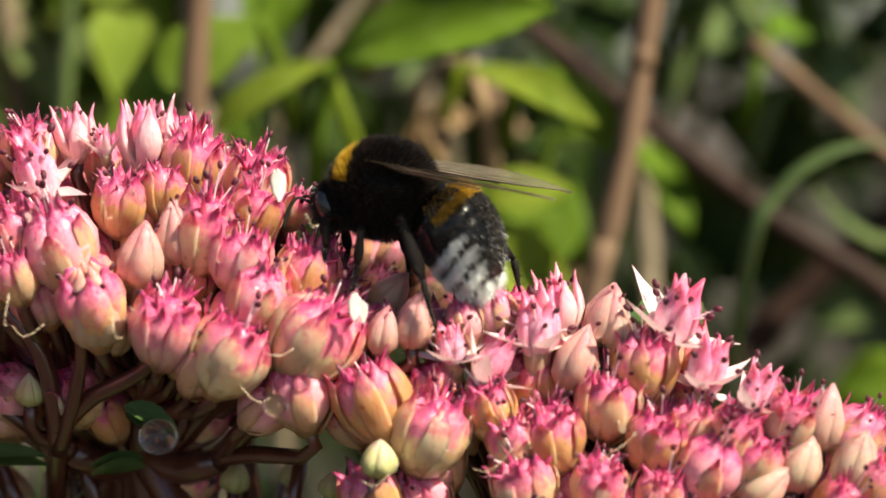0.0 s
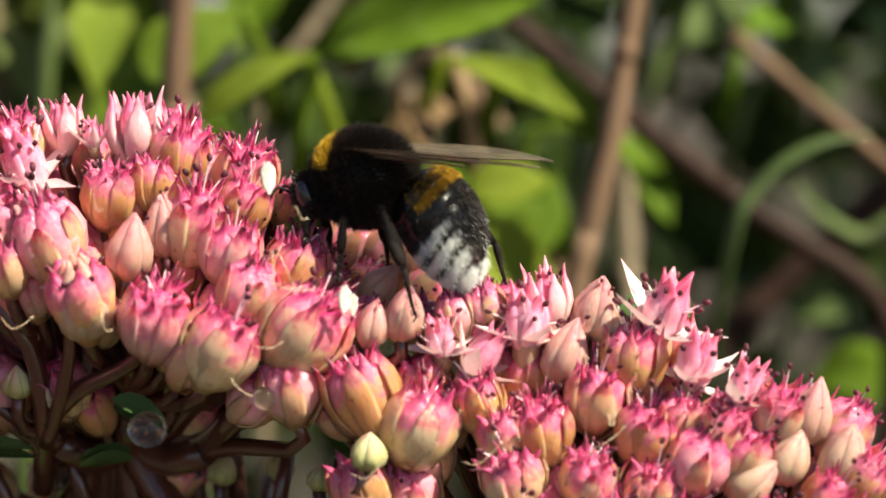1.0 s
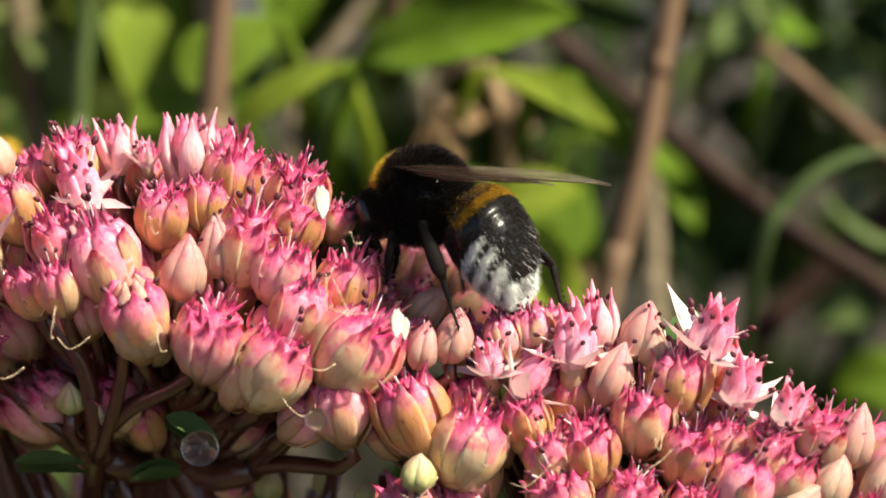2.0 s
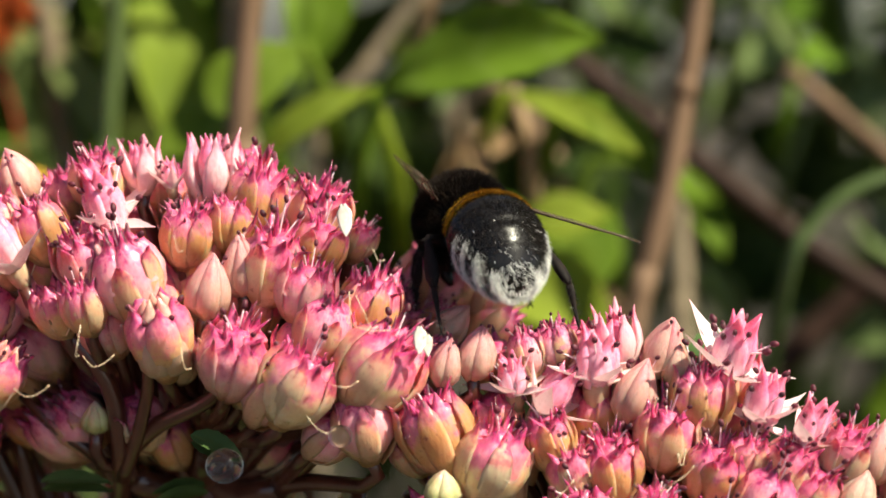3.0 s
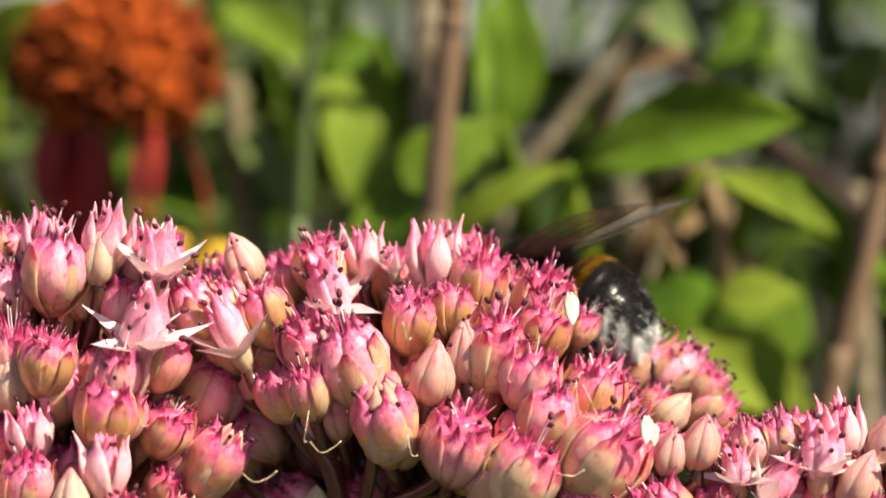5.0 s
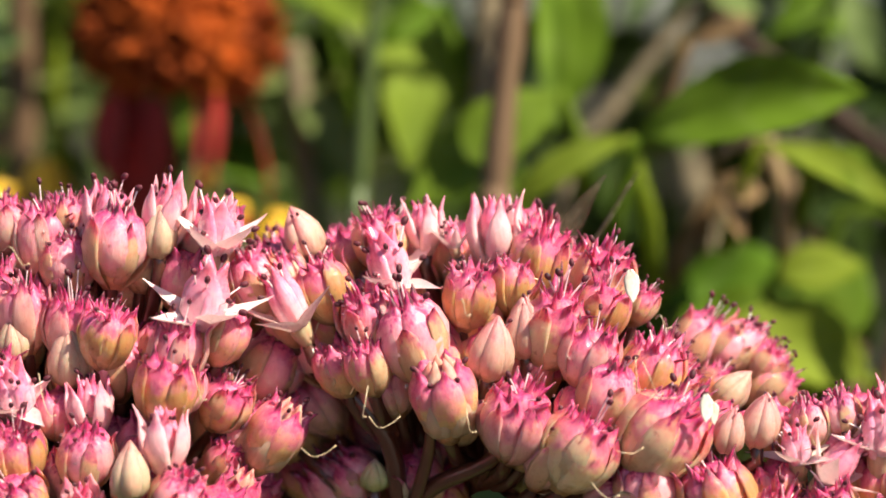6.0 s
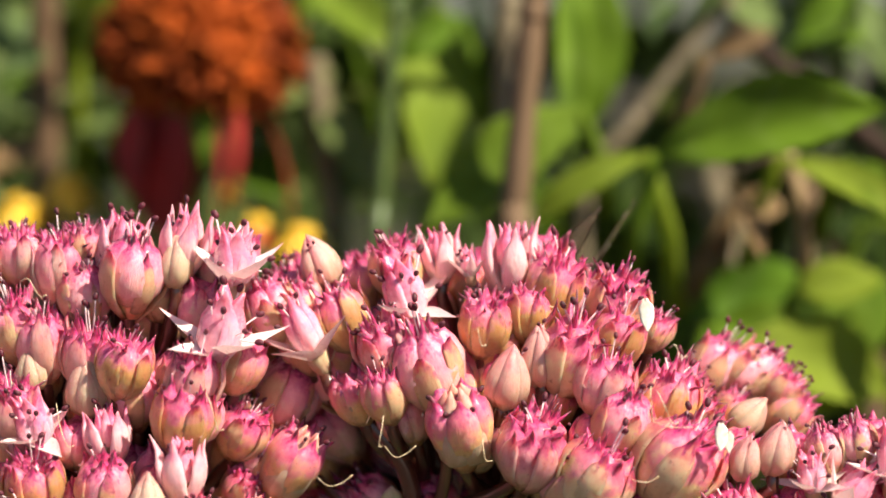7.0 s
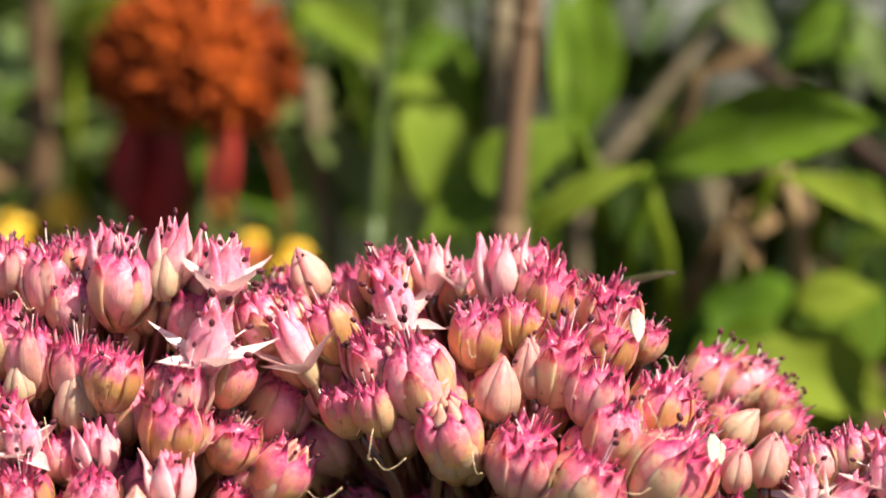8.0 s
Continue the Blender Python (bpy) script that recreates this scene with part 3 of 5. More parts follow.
floret("faded", "outer", 11.8, 187.4, 466.3, 2.00)
floret("faded", "outer", 16.4, 188.4, 469.6, 2.22)
floret("faded", "outer", 18.9, 188.6, 470.4, 1.70)
floret("star", "outer", 23.6, 188.8, 471.8, 2.55, lean=(0.2, 1.0))
floret("puffed", "outer", 20.2, 187.4, 467.2, 2.42)
floret("faded", "outer", 23.7, 187.5, 468.0, 2.00)
floret("faded", "outer", 26.7, 188.3, 470.9, 1.95)
floret("pinkbud", "outer", 28.7, 188.0, 470.5, 1.95, lean=(0.25, 1.0))
floret("bud", "outer", 27.0, 187.0, 467.2, 1.79, lean=(0.3, 1.0))
floret("bud", "outer", 30.9, 186.7, 467.3, 1.89, lean=(0.3, 1.0))
floret("faded", "outer", 16.6, 187.0, 465.5, 2.00)
floret("bud", "outer", 24.1, 186.5, 465.5, 1.78, lean=(0.6, 0.6))
floret("faded", "outer", 30.3, 185.8, 464.7, 1.98)
floret("faded", "outer", 3.5, 189.4, 471.8, 1.81)
floret("faded", "outer", 5.2, 188.6, 469.4, 1.80)
floret("faded", "outer", 22.1, 188.2, 469.8, 2.01)
floret("faded", "outer", 32.9, 186.2, 466.3, 1.88)
floret("faded", "outer", 13.4, 186.1, 462.9, 2.30)
floret("faded", "outer", 18.9, 185.8, 462.5, 2.30)
floret("faded", "outer", 25.2, 185.3, 462.2, 2.29)
floret("faded", "outer", 7.0, 186.0, 462.1, 2.30)
floret("faded", "far", -62.7, 194.1, 491.9, 1.85)
floret("faded", "far", -59.0, 193.7, 491.1, 2.07)
floret("faded", "far", -57.4, 194.6, 492.4, 1.76)
floret("upright", "far", -53.8, 192.6, 492.4, 1.95)
floret("puffed", "far", -52.7, 191.3, 490.6, 2.37)
floret("puffed", "far", -56.9, 192.7, 488.7, 2.06)
floret("bud", "far", -49.4, 191.5, 491.1, 1.55)
floret("upright", "far", -49.0, 192.5, 492.5, 2.27)
floret("star", "far", -44.8, 191.3, 490.7, 3.23, lean=(0.2, 1.0))
floret("faded", "far", -62.4, 191.6, 486.3, 1.94)
floret("faded", "far", -60.0, 191.2, 485.2, 2.04)
floret("faded", "far", -56.0, 190.7, 484.3, 2.14)
floret("faded", "far", -52.8, 188.4, 484.0, 2.01)
floret("star", "far", -45.5, 189.0, 485.4, 3.19)
floret("faded", "far", -47.2, 187.8, 482.9, 1.90)
floret("bud", "far", -60.6, 189.9, 482.5, 1.37)
floret("bud", "far", -56.0, 189.4, 481.3, 1.9)
floret("star", "far", -59.8, 188.0, 478.1, 2.75)
floret("upright", "far", -54.1, 188.0, 477.8, 2.1, lean=(0.0, 1.0))
floret("faded", "far", -47.7, 186.7, 480.4, 2.20)
floret("faded", "far", -44.1, 193.0, 478.2, 1.9)
floret("upright", "far", -47.6, 185.0, 475.8, 2.15, lean=(0.0, 1.0))
floret("faded", "far", -44.1, 194.0, 473.3, 1.75)
floret("cracked", "far", -40.1, 193.0, 475.6, 2.2)
floret("puffed", "far", -41.2, 198.0, 480.3, 2.45)
floret("puffed", "far", -54.0, 186.3, 474.5, 2.0)
floret("faded", "far", -59.6, 186.5, 474.8, 2.20)
floret("faded", "far", -62.0, 188.9, 480.1, 2.02)
floret("faded", "far", -66.7, 193.3, 490.1, 2.07)
floret("faded", "far", -66.6, 191.1, 484.9, 2.04)
floret("faded", "far", -65.5, 188.8, 479.8, 2.02)
floret("faded", "far", -66.3, 186.6, 474.8, 1.99)
floret("faded", "far", -69.6, 192.2, 487.4, 2.05)
floret("faded", "far", -70.3, 189.6, 481.4, 2.03)
floret("faded", "far", -59.2, 184.9, 471.4, 2.18)
floret("upright", "far", -53.8, 184.5, 470.7, 2.0)
floret("puffed", "far", -46.4, 184.0, 472.0, 1.9)
floret("bud", "far", -50.0, 183.0, 473.5, 1.65, lean=(0.0, 1.0))
floret("cracked", "far", -43.2, 192.0, 470.6, 1.8)
floret("faded", "far", -36.4, 213.0, 476.5, 2.04)
floret("puffed", "far", -39.2, 213.0, 475.2, 2.52)
floret("faded", "far", -38.2, 213.0, 471.1, 2.52)
floret("puffed", "far", -34.4, 213.0, 472.8, 2.40)
floret("faded", "far", -41.5, 213.0, 468.4, 2.52)
floret("faded", "far", -45.3, 213.0, 467.5, 2.40)
floret("faded", "far", -37.4, 213.0, 480.7, 2.04)
floret("puffed", "far", -45.4, 213.0, 480.5, 2.04)
floret("faded", "far", -49.9, 213.0, 485.4, 1.92)
floret("faded", "far", -64.9, 213.0, 485.6, 2.16)
floret("faded", "far", -56.4, 213.0, 483.8, 2.28)
floret("greenbud", "outer", -4.8, 186.5, 467.7, 1.45, lean=(0.05, 1))
floret("puffed", "middle", -11.0, 190.0, 472.5, 2.3, lean=(-0.2, 0.9))
floret("puffed", "middle", -3.9, 204.0, 481.7, 1.80)
floret("faded", "middle", -1.6, 204.5, 480.3, 1.70)
floret("faded", "middle", -9.4, 198.5, 481.3, 1.70)
floret("faded", "middle", -8.2, 197.0, 480.1, 1.50)
floret("bud", "middle", -4.2, 196.0, 479.3, 1.60)
floret("faded", "middle", -0.2, 203.0, 479.1, 1.80)
floret("greenbud", "middle", -32.5, 196.0, 471.6, 1.25, lean=(0.1, 1))
floret("greenbud", "middle", -17.0, 203.0, 463.5, 1.30, lean=(0.1, 1))
floret("greenbud", "middle", -20.6, 200.0, 470.7, 0.90, lean=(0.1, 1))
floret("greenbud", "middle", -8.7, 196.0, 464.0, 1.10, lean=(0.1, 1))
floret("greenbud", "middle", -12.3, 204.0, 463.6, 1.20, lean=(0.1, 1))

# florets tucked below the middle head, in its shade
for k in range(26):
    spot = Vector((rng.uniform(-46, -20), rng.uniform(209, 220), rng.uniform(456, 470)))
    if all((spot - p).length > 4.0 for p, a, q, h in FLORETS):
        floret("faded" if rng.random() < .7 else "bud", "middle", *spot, rng.uniform(1.7, 2.3), spare=True)

# filler florets inside the middle head, added to shade the hollow beside it
for k in range(160):
    spot = Vector((rng.uniform(-42, -18), rng.uniform(200, 210), rng.uniform(469, 485)))
    if all((spot - p).length > 3.6 for p, a, q, h in FLORETS):
        floret("faded", "middle", *spot, rng.uniform(1.7, 2.2), spare=True)
# hidden florets added along its back crest, to keep sun off the hollow
for k in range(120):
    spot = Vector((rng.uniform(-41, -25), rng.uniform(200, 208), rng.uniform(483, 490)))
    if all((spot - p).length > 3.4 for p, a, q, h in FLORETS):
        floret("faded", "middle", *spot, rng.uniform(1.7, 2.2), spare=True)


def petal_scrap(x, y, z, size, turn, tilt):
    """A bleached dry petal caught between the florets."""
    ob = new("petal", SCRAP)
    ob.parent = stonecrop
    ob["label"] = "bleached white petal"
    ob.matrix_basis = Matrix.Translation(Vector((x, y, z)) * MM - stonecrop.location) @ Euler((radians(-8), radians(tilt), radians(turn))).to_matrix().to_4x4() @ Matrix.Diagonal((size * MM,) * 3 + (1,))


SCRAP = lobe_mesh("petal", [(0, -1), (0.05, -.3), (0.0, .4), (-.1, 1)], (0.10, 0.42, 0.50, 0.16), (0.02, 0.03, 0.03, 0.01), crease=3.0, material=plain_noisy("bleached_petal_white", (0.72, 0.60, 0.50), (0.92, 0.86, 0.80), 3.0, 0.4, 0.2))
petal_scrap(-12.4, 188.5, 488.3, 1.25, 80, 12)
petal_scrap(-6.6, 186.0, 479.4, 1.1, 70, 25)
petal_scrap(-6.0, 186.2, 479.0, 0.9, 110, -10)

# florets in the second row and on the far slopes, wherever there is room between the others
for place, axis, r, head in FLORETS[:136] * 6:
    spot = place + Vector((rng.uniform(-3.4, 3.4), rng.uniform(1.0, 4.2), rng.uniform(-3.4, 0.2)))
    if head == "middle" and place.x > -18 and spot.x > place.x - 0.5:
        continue
    if all((spot - p).length > 2.75 for p, a, q, h in FLORETS) and len(FLORETS) < 330:
        floret(rng.choice(("faded", "faded", "faded", "puffed")), head, *spot, rng.uniform(1.7, 2.3), spare=True)
for head, x0, x1, ridge, crest in (("middle", -44, -27, 200.5, lambda x: 489.0), ("far", -78, -40, 195.0, lambda x: 491.5), ("outer", 8, 36, 191.0, lambda x: 478.0 - (x + 5) * 0.33)):
    for k in range(400):
        x, back = rng.uniform(x0, x1), rng.uniform(2, 18)
        spot = Vector((x, ridge + back, crest(x) - back * 0.62 - rng.uniform(0, 2)))
        if all((spot - p).length > 4.3 for p, a, q, h in FLORETS):
            floret("faded" if rng.random() < .8 else "bud", head, *spot, rng.uniform(1.9, 2.4), spare=True)

# wet beads on tips and flanks
bm = bmesh.new()
vs, fs = [], []
bmesh.ops.create_icosphere(bm, subdivisions=2, radius=1.0)
unit = [v.co.copy() for v in bm.verts]
bm.verts.index_update()
tri = [[v.index for v in f.verts] for f in bm.faces]
bm.free()
for place, axis, r in WET:
    for k in range(rng.randint(16, 28)):
        side = axis.orthogonal().normalized()
        side = Matrix.Rotation(rng.uniform(0, 6.28), 3, axis) @ side
        up = rng.uniform(-.1, .95)
        out = 0.99 - .25 * up * up if up < .5 else (0.94 - .58 * up)
        q = place + axis * r * up + side * r * out
        rad = rng.uniform(.05, .13)
        b0 = len(vs)
        vs.extend((q + u * rad) * MM - stonecrop.location for u in unit)
        fs.extend([[i + b0 for i in t] for t in tri])
me = bpy.data.meshes.new("dew")
me.from_pydata(vs, [], fs)
tagged(part_of("dew", me, M_BEAD, stonecrop, "tiny wet beads"), kind="stuff")


def dry_thread(a, b, sag, r=0.036):
    """A pale withered filament hanging out of the florets: it bows by sag and ends in a small hook."""
    a, b = Vector(a), Vector(b)
    mid = (a + b) / 2 + Vector((0, -.4, -sag))
    hook = b + (b - mid).normalized() * .5 + Vector((.3, 0, .5))
    bm = bmesh.new()
    tube(bm, [q * MM - stonecrop.location for q in curve_points([a, mid, b, hook], 12)], [r * MM * (1 + .2 * math.sin(k * 2.1)) for k in range(11)] + [r * 1.6 * MM], 6)
    part("dry_filament", bm, M_THREAD, stonecrop, "pale withered filament")


M_THREAD = plain_noisy("withered_filament", (0.50, 0.34, 0.20), (0.78, 0.62, 0.44), 900.0, 0.4, 0.2)
dry_thread((-12.0, 187.0, 483.0), (-11.8, 186.5, 480.6), 0.2)
dry_thread((-11.5, 187.0, 482.7), (-10.3, 186.5, 480.3), -0.1)
dry_thread((-15.6, 187.0, 474.0), (-13.6, 186.5, 472.1), 0.3)
dry_thread((-0.1, 185.5, 468.8), (1.6, 185.0, 470.4), 0.8)
dry_thread((11.7, 185.5, 467.9), (13.6, 185.0, 469.3), -0.1)
dry_thread((2.2, 185.5, 467.3), (4.5, 185.0, 468.1), 0.5)
dry_thread((-13.4, 187.0, 475.8), (-12.0, 186.5, 475.7), 0)
dry_thread((-24.8, 187.0, 478.6), (-24.4, 186.5, 477.0), 0.1)
dry_thread((-10.6, 187.0, 486.0), (-9.8, 186.5, 485.4), -0.6)
dry_thread((13.7, 185.5, 471.3), (13.2, 185.0, 470.3), 0.6)
dry_thread((-32.3, 187.0, 477.9), (-30.6, 186.5, 477.4), 0.5)
dry_thread((-8.8, 185.5, 480.2), (-11.9, 185.0, 480.7), 0.2)
dry_thread((-6.1, 185.5, 466.4), (-4.0, 185.0, 467.0), 0.6)
dry_thread((-37.4, 186.0, 475.5), (-35.4, 185.5, 475.2), 0.4)
dry_thread((-60.5, 186.0, 490.1), (-58.9, 185.5, 489.1), -0.8)
dry_thread((-57.7, 186.0, 480.7), (-56.7, 185.5, 477.5), 0.3)
dry_thread((-46.2, 186.0, 482.1), (-45.0, 185.5, 479.1), -0.6)
dry_thread((-32.3, 186.0, 480.4), (-32.6, 185.5, 478.1), 0.2)
dry_thread((-25.4, 186.0, 487.1), (-24.9, 185.5, 486.1), -0.7)


def hanging_drop(x, y, z, r):
    bm = bmesh.new()
    ellipsoid(bm, Vector((x, y, z)) * MM - stonecrop.location, (r * MM, r * MM, r * .92 * MM), 18, 12)
    part("water_drop", bm, M_DROP, stonecrop, "clear hanging water drop")


hanging_drop(-21.6, 188.5, 469.2, 1.5)
hanging_drop(-12.6, 186.5, 471.9, 0.95)
hanging_drop(-10.6, 187.5, 473.5, 0.7)

# stalks: one branching mesh for each head, and the main stem
TRUNK = Vector((-20, 210, 425))
for head, hub in HUBS.items():
    bm = bmesh.new()
    knots = []
    for place, axis, r, h in FLORETS:
        if h != head:
            continue
        foot = place - axis * r * 1.25
        knot = hub + (foot - hub) * 0.45
        knot = Vector((round(knot.x / 6) * 6, round(knot.y / 5) * 5, min(knot.z, foot.z - 4)))
        tube(bm, [p * MM for p in curve_points([foot + axis * .4, foot - axis * 2.2, knot + (foot - knot) * .25, knot], 6)], [.00060, .00058, .00062, .0007, .0008, .0009], 6)
        if all((knot - q).length > 3 for q in knots):
            knots.append(knot)
            tube(bm, [p * MM for p in curve_points([knot, (knot + hub) / 2 + Vector((0, 0, -1.5)), hub], 6)], [.0010, .0012, .0013, .0015, .0017, .0019], 8)
    tube(bm, [p * MM for p in curve_points([hub, (hub + TRUNK) / 2 + Vector((0, 0, 4)), TRUNK + Vector((0, 0, -4))], 8)], [.0015, .0016, .0017, .0018, .002, .0021, .0022, .0023], 9)
    bmesh.ops.translate(bm, vec=-stonecrop.location, verts=bm.verts)
    part("flower_stalk", bm, M_STALK, stonecrop, "branching wine-red flower stalk")
for k in range(22):
    top = Vector((rng.uniform(-50, 4), rng.uniform(201, 213), rng.uniform(462, 472) - (8 if k % 3 == 0 else 0)))
    bm = bmesh.new()
    tube(bm, [q * MM - stonecrop.location for q in curve_points([top, top.lerp(TRUNK, .4) + Vector((rng.uniform(-3, 3), 0, -3)), TRUNK + Vector((rng.uniform(-3, 3), rng.uniform(-2, 2), 0))], 9)], [.0006, .0007, .0009, .0010, .0011, .0012, .0013, .0014, .0015], 8)
    part("side_stalk", bm, M_STALK, stonecrop)
# stout stalks seen in the hollow under the middle head
for way, thick in (([(-36.6, 196.0, 480.5), (-33.3, 194.5, 477.5), (-31.1, 195.0, 473.9), (-30.6, 197.0, 468.5), (-31.8, 204.0, 461.8)], 0.75),
                   ([(-27.7, 191.0, 476.7), (-28.1, 193.0, 473.9), (-29.1, 195.0, 470.3), (-30.6, 198.0, 466.4)], 0.55),
                   ([(-20.9, 191.0, 475.8), (-23.8, 193.0, 473.3), (-27.5, 195.0, 471.3), (-30.4, 197.0, 468.5)], 0.7),
                   ([(-38.9, 199.0, 473.0), (-36.0, 198.0, 470.5), (-32.7, 198.0, 468.2), (-31.0, 200.0, 465.1)], 0.5)):
    bm = bmesh.new()
    tube(bm, [q * MM - stonecrop.location for q in curve_points(way, 12)], [thick * MM * (.8 + .4 * k / 11) for k in range(12)], 9)
    part("side_stalk", bm, M_STALK, stonecrop)
bm = bmesh.new()
tube(bm, [(Vector(p) * MM - stonecrop.location) for p in curve_points([TRUNK, (-22, 214, 300), (-18, 210, 150), (-20, 212, -5)], 14)], [.0026 + .0002 * k for k in range(14)], 10)
part("main_stem", bm, M_STALK, stonecrop)


def blade(bm, length, width, curl=0.25, fold=0.25, thick=0.0, teeth=0.0, along=12, across=6, wave=0.0, point=1.0, seed=0):
    """A leaf blade along +x from the origin, z up: a two-sided sheet with a midrib fold, a drooping curl and wavy, toothed edges."""
    rnd = random.Random(seed)
    ph = rnd.uniform(0, 6)
    grid = []
    for i in range(along + 1):
        u = i / along
        w = width / 2 * (math.sin(math.pi * u ** (0.8 / point)) ** 0.85) if 0 < u < 1 else 0.0005 * width
        w *= 1 + teeth * (0.5 if i % 2 else -0.5)
        ang = curl * u
        cx, cz = length * (math.sin(ang) / curl if abs(curl) > 1e-4 else u), -length * ((1 - math.cos(ang)) / curl if abs(curl) > 1e-4 else 0)
        row = []
        for j in range(across + 1):
            v = j / across * 2 - 1
            lift = fold * abs(v) * w + wave * width * math.sin(7 * u + ph + 2 * v) * abs(v)
            row.append(Vector((cx + math.sin(ang) * lift, v * w, cz + math.cos(ang) * lift)))
        grid.append(row)
    for side in ((0, 1) if thick else (0,)):
        vs = [[bm.verts.new(p - Vector((0, 0, thick if side else 0))) for p in row] for row in grid]
        for i in range(along):
            for j in range(across):
                q = (vs[i][j], vs[i + 1][j], vs[i + 1][j + 1], vs[i][j + 1])
                bm.faces.new(q if not side else q[::-1])


def aim(x, y, z, heading, climb, twist=0.0):
    """A pose in millimetres whose x axis goes out at the heading (degrees from +x towards +y) and climbs."""
    return Matrix.Translation((x * MM, y * MM, z * MM)) @ Euler((radians(twist), radians(-climb), radians(heading)), "XYZ").to_matrix().to_4x4()


def stonecrop_leaf(x, y, z, heading, climb, length, width, twist=0.0, seed=0):
    bm = bmesh.new()
    blade(bm, length * MM, width * MM, 0.5, 0.35, 0.0009, 0.10, seed=seed)
    ob = part("leaf", bm, M_FLESHY, stonecrop)
    ob.matrix_basis = Matrix.Translation(-stonecrop.location) @ aim(x, y, z, heading, climb, twist)


for k in range(9):
    zz = 405 - 38 * k
    for s in (0, 180):
        stonecrop_leaf(-20, 211, zz, k * 90 + s + rng.uniform(-20, 20), rng.uniform(5, 30), rng.uniform(45, 62), rng.uniform(20, 28), seed=k * 3 + s)
stonecrop_leaf(14.5, 196, 474.5, 20, 35, 8.5, 5.0, 55, 91)
stonecrop_leaf(-24.5, 191, 471.2, -15, -12, 4.6, 1.9, 40, 92)
stonecrop_leaf(-37, 196, 466.5, 10, 8, 6.0, 1.8, 30, 93)
stonecrop_leaf(-24, 200, 465.5, 200, 5, 5.0, 1.6, 60, 94)


# ---- the bumblebee ----
M_CHITIN = plain_noisy("black_chitin", (0.004, 0.0035, 0.003), (0.012, 0.010, 0.009), 900.0, 0.24, 0.0, 0.00003, 0.3)
M_LEG = plain_noisy("leg_chitin", (0.005, 0.004, 0.004), (0.018, 0.012, 0.010), 900.0, 0.7, 0.0, 0.00005, 0.4)
M_LEG.node_tree.nodes["Principled BSDF"].inputs["Specular IOR Level"].default_value = 0.15
M_CHITIN.node_tree.nodes["Principled BSDF"].inputs["Specular IOR Level"].default_value = 0.3
M_EYE = plain_noisy("compound_eye", (0.008, 0.007, 0.006), (0.02, 0.016, 0.012), 6000.0, 0.2, 0.4, 0.00003, 0.6)


def hair_material(name, a, b, rough=0.45):
    n = Nodes(name)
    geo = n.node("NewGeometry")
    return n.finish(n.mix(geo.outputs["Random Per Island"], a, b), rough)


M_FUR_BLACK = hair_material("black_fur", (0.007, 0.005, 0.004), (0.034, 0.022, 0.016))
M_FUR_YELLOW = hair_material("mustard_fur", (0.46, 0.27, 0.012), (0.70, 0.46, 0.04))
M_FUR_BAND = hair_material("ochre_fur", (0.26, 0.13, 0.006), (0.46, 0.25, 0.015))
M_FUR_WHITE = hair_material("white_fur", (0.70, 0.69, 0.66), (0.94, 0.93, 0.90))


def wing_material():
    n = Nodes("smoky_wing")
    col = n.mix(n.mapped(n.noise(600.0, 3), 0.3, 0.7), (0.12, 0.09, 0.065), (0.22, 0.17, 0.125))
    n.finish(col, 0.25, 0.3)
    n.shader.inputs["Alpha"].default_value = 0.38
    return n.mat


M_WING = wing_material()
M_VEIN = plain_noisy("wing_vein", (0.045, 0.028, 0.018), (0.11, 0.07, 0.045), 900.0, 0.5)

bee = thing("bumblebee", "black bumblebee with mustard bands and a white tail", "bumblebee")
hair_rng = np.random.RandomState(5)


def fur(name, material, points, normals, comb, length, width, stand, parent, droop=0.15):
    """Tapered hairs from points: each leans from its normal towards comb, and bends on its way."""
    n = len(points)
    if not n:
        return None
    comb = np.broadcast_to(np.asarray(comb, float), (n, 3))
    d = normals * stand + comb + hair_rng.normal(0, 0.22, (n, 3))
    d /= np.linalg.norm(d, axis=1, keepdims=True)
    side = np.cross(d, hair_rng.normal(0, 1, (n, 3)))
    side /= np.linalg.norm(side, axis=1, keepdims=True)
    ln = (length * hair_rng.uniform(0.65, 1.2, n))[:, None]
    bend = comb * ln * droop
    root = points - normals * 0.05
    mid = root + d * ln * 0.55 + bend * 0.3
    tip = root + d * ln + bend
    v = np.stack([root - side * width, root + side * width, mid + side * width * .75, mid - side * width * .75, tip], 1).reshape(-1, 3) * MM
    base = np.arange(n) * 5
    quads = np.stack([base, base + 1, base + 2, base + 3], 1)
    tris = np.stack([base + 3, base + 2, base + 4], 1)
    me = bpy.data.meshes.new(name)
    me.from_pydata(v.tolist(), [], quads.tolist() + tris.tolist())
    return part_of(name, me, material, parent, smooth=True)


def on_ellipsoid(n, centre, radii):
    q = hair_rng.normal(0, 1, (n, 3))
    q /= np.linalg.norm(q, axis=1, keepdims=True)
    nor = q / np.array(radii)
    return q * np.array(radii) + np.array(centre), nor / np.linalg.norm(nor, axis=1, keepdims=True)


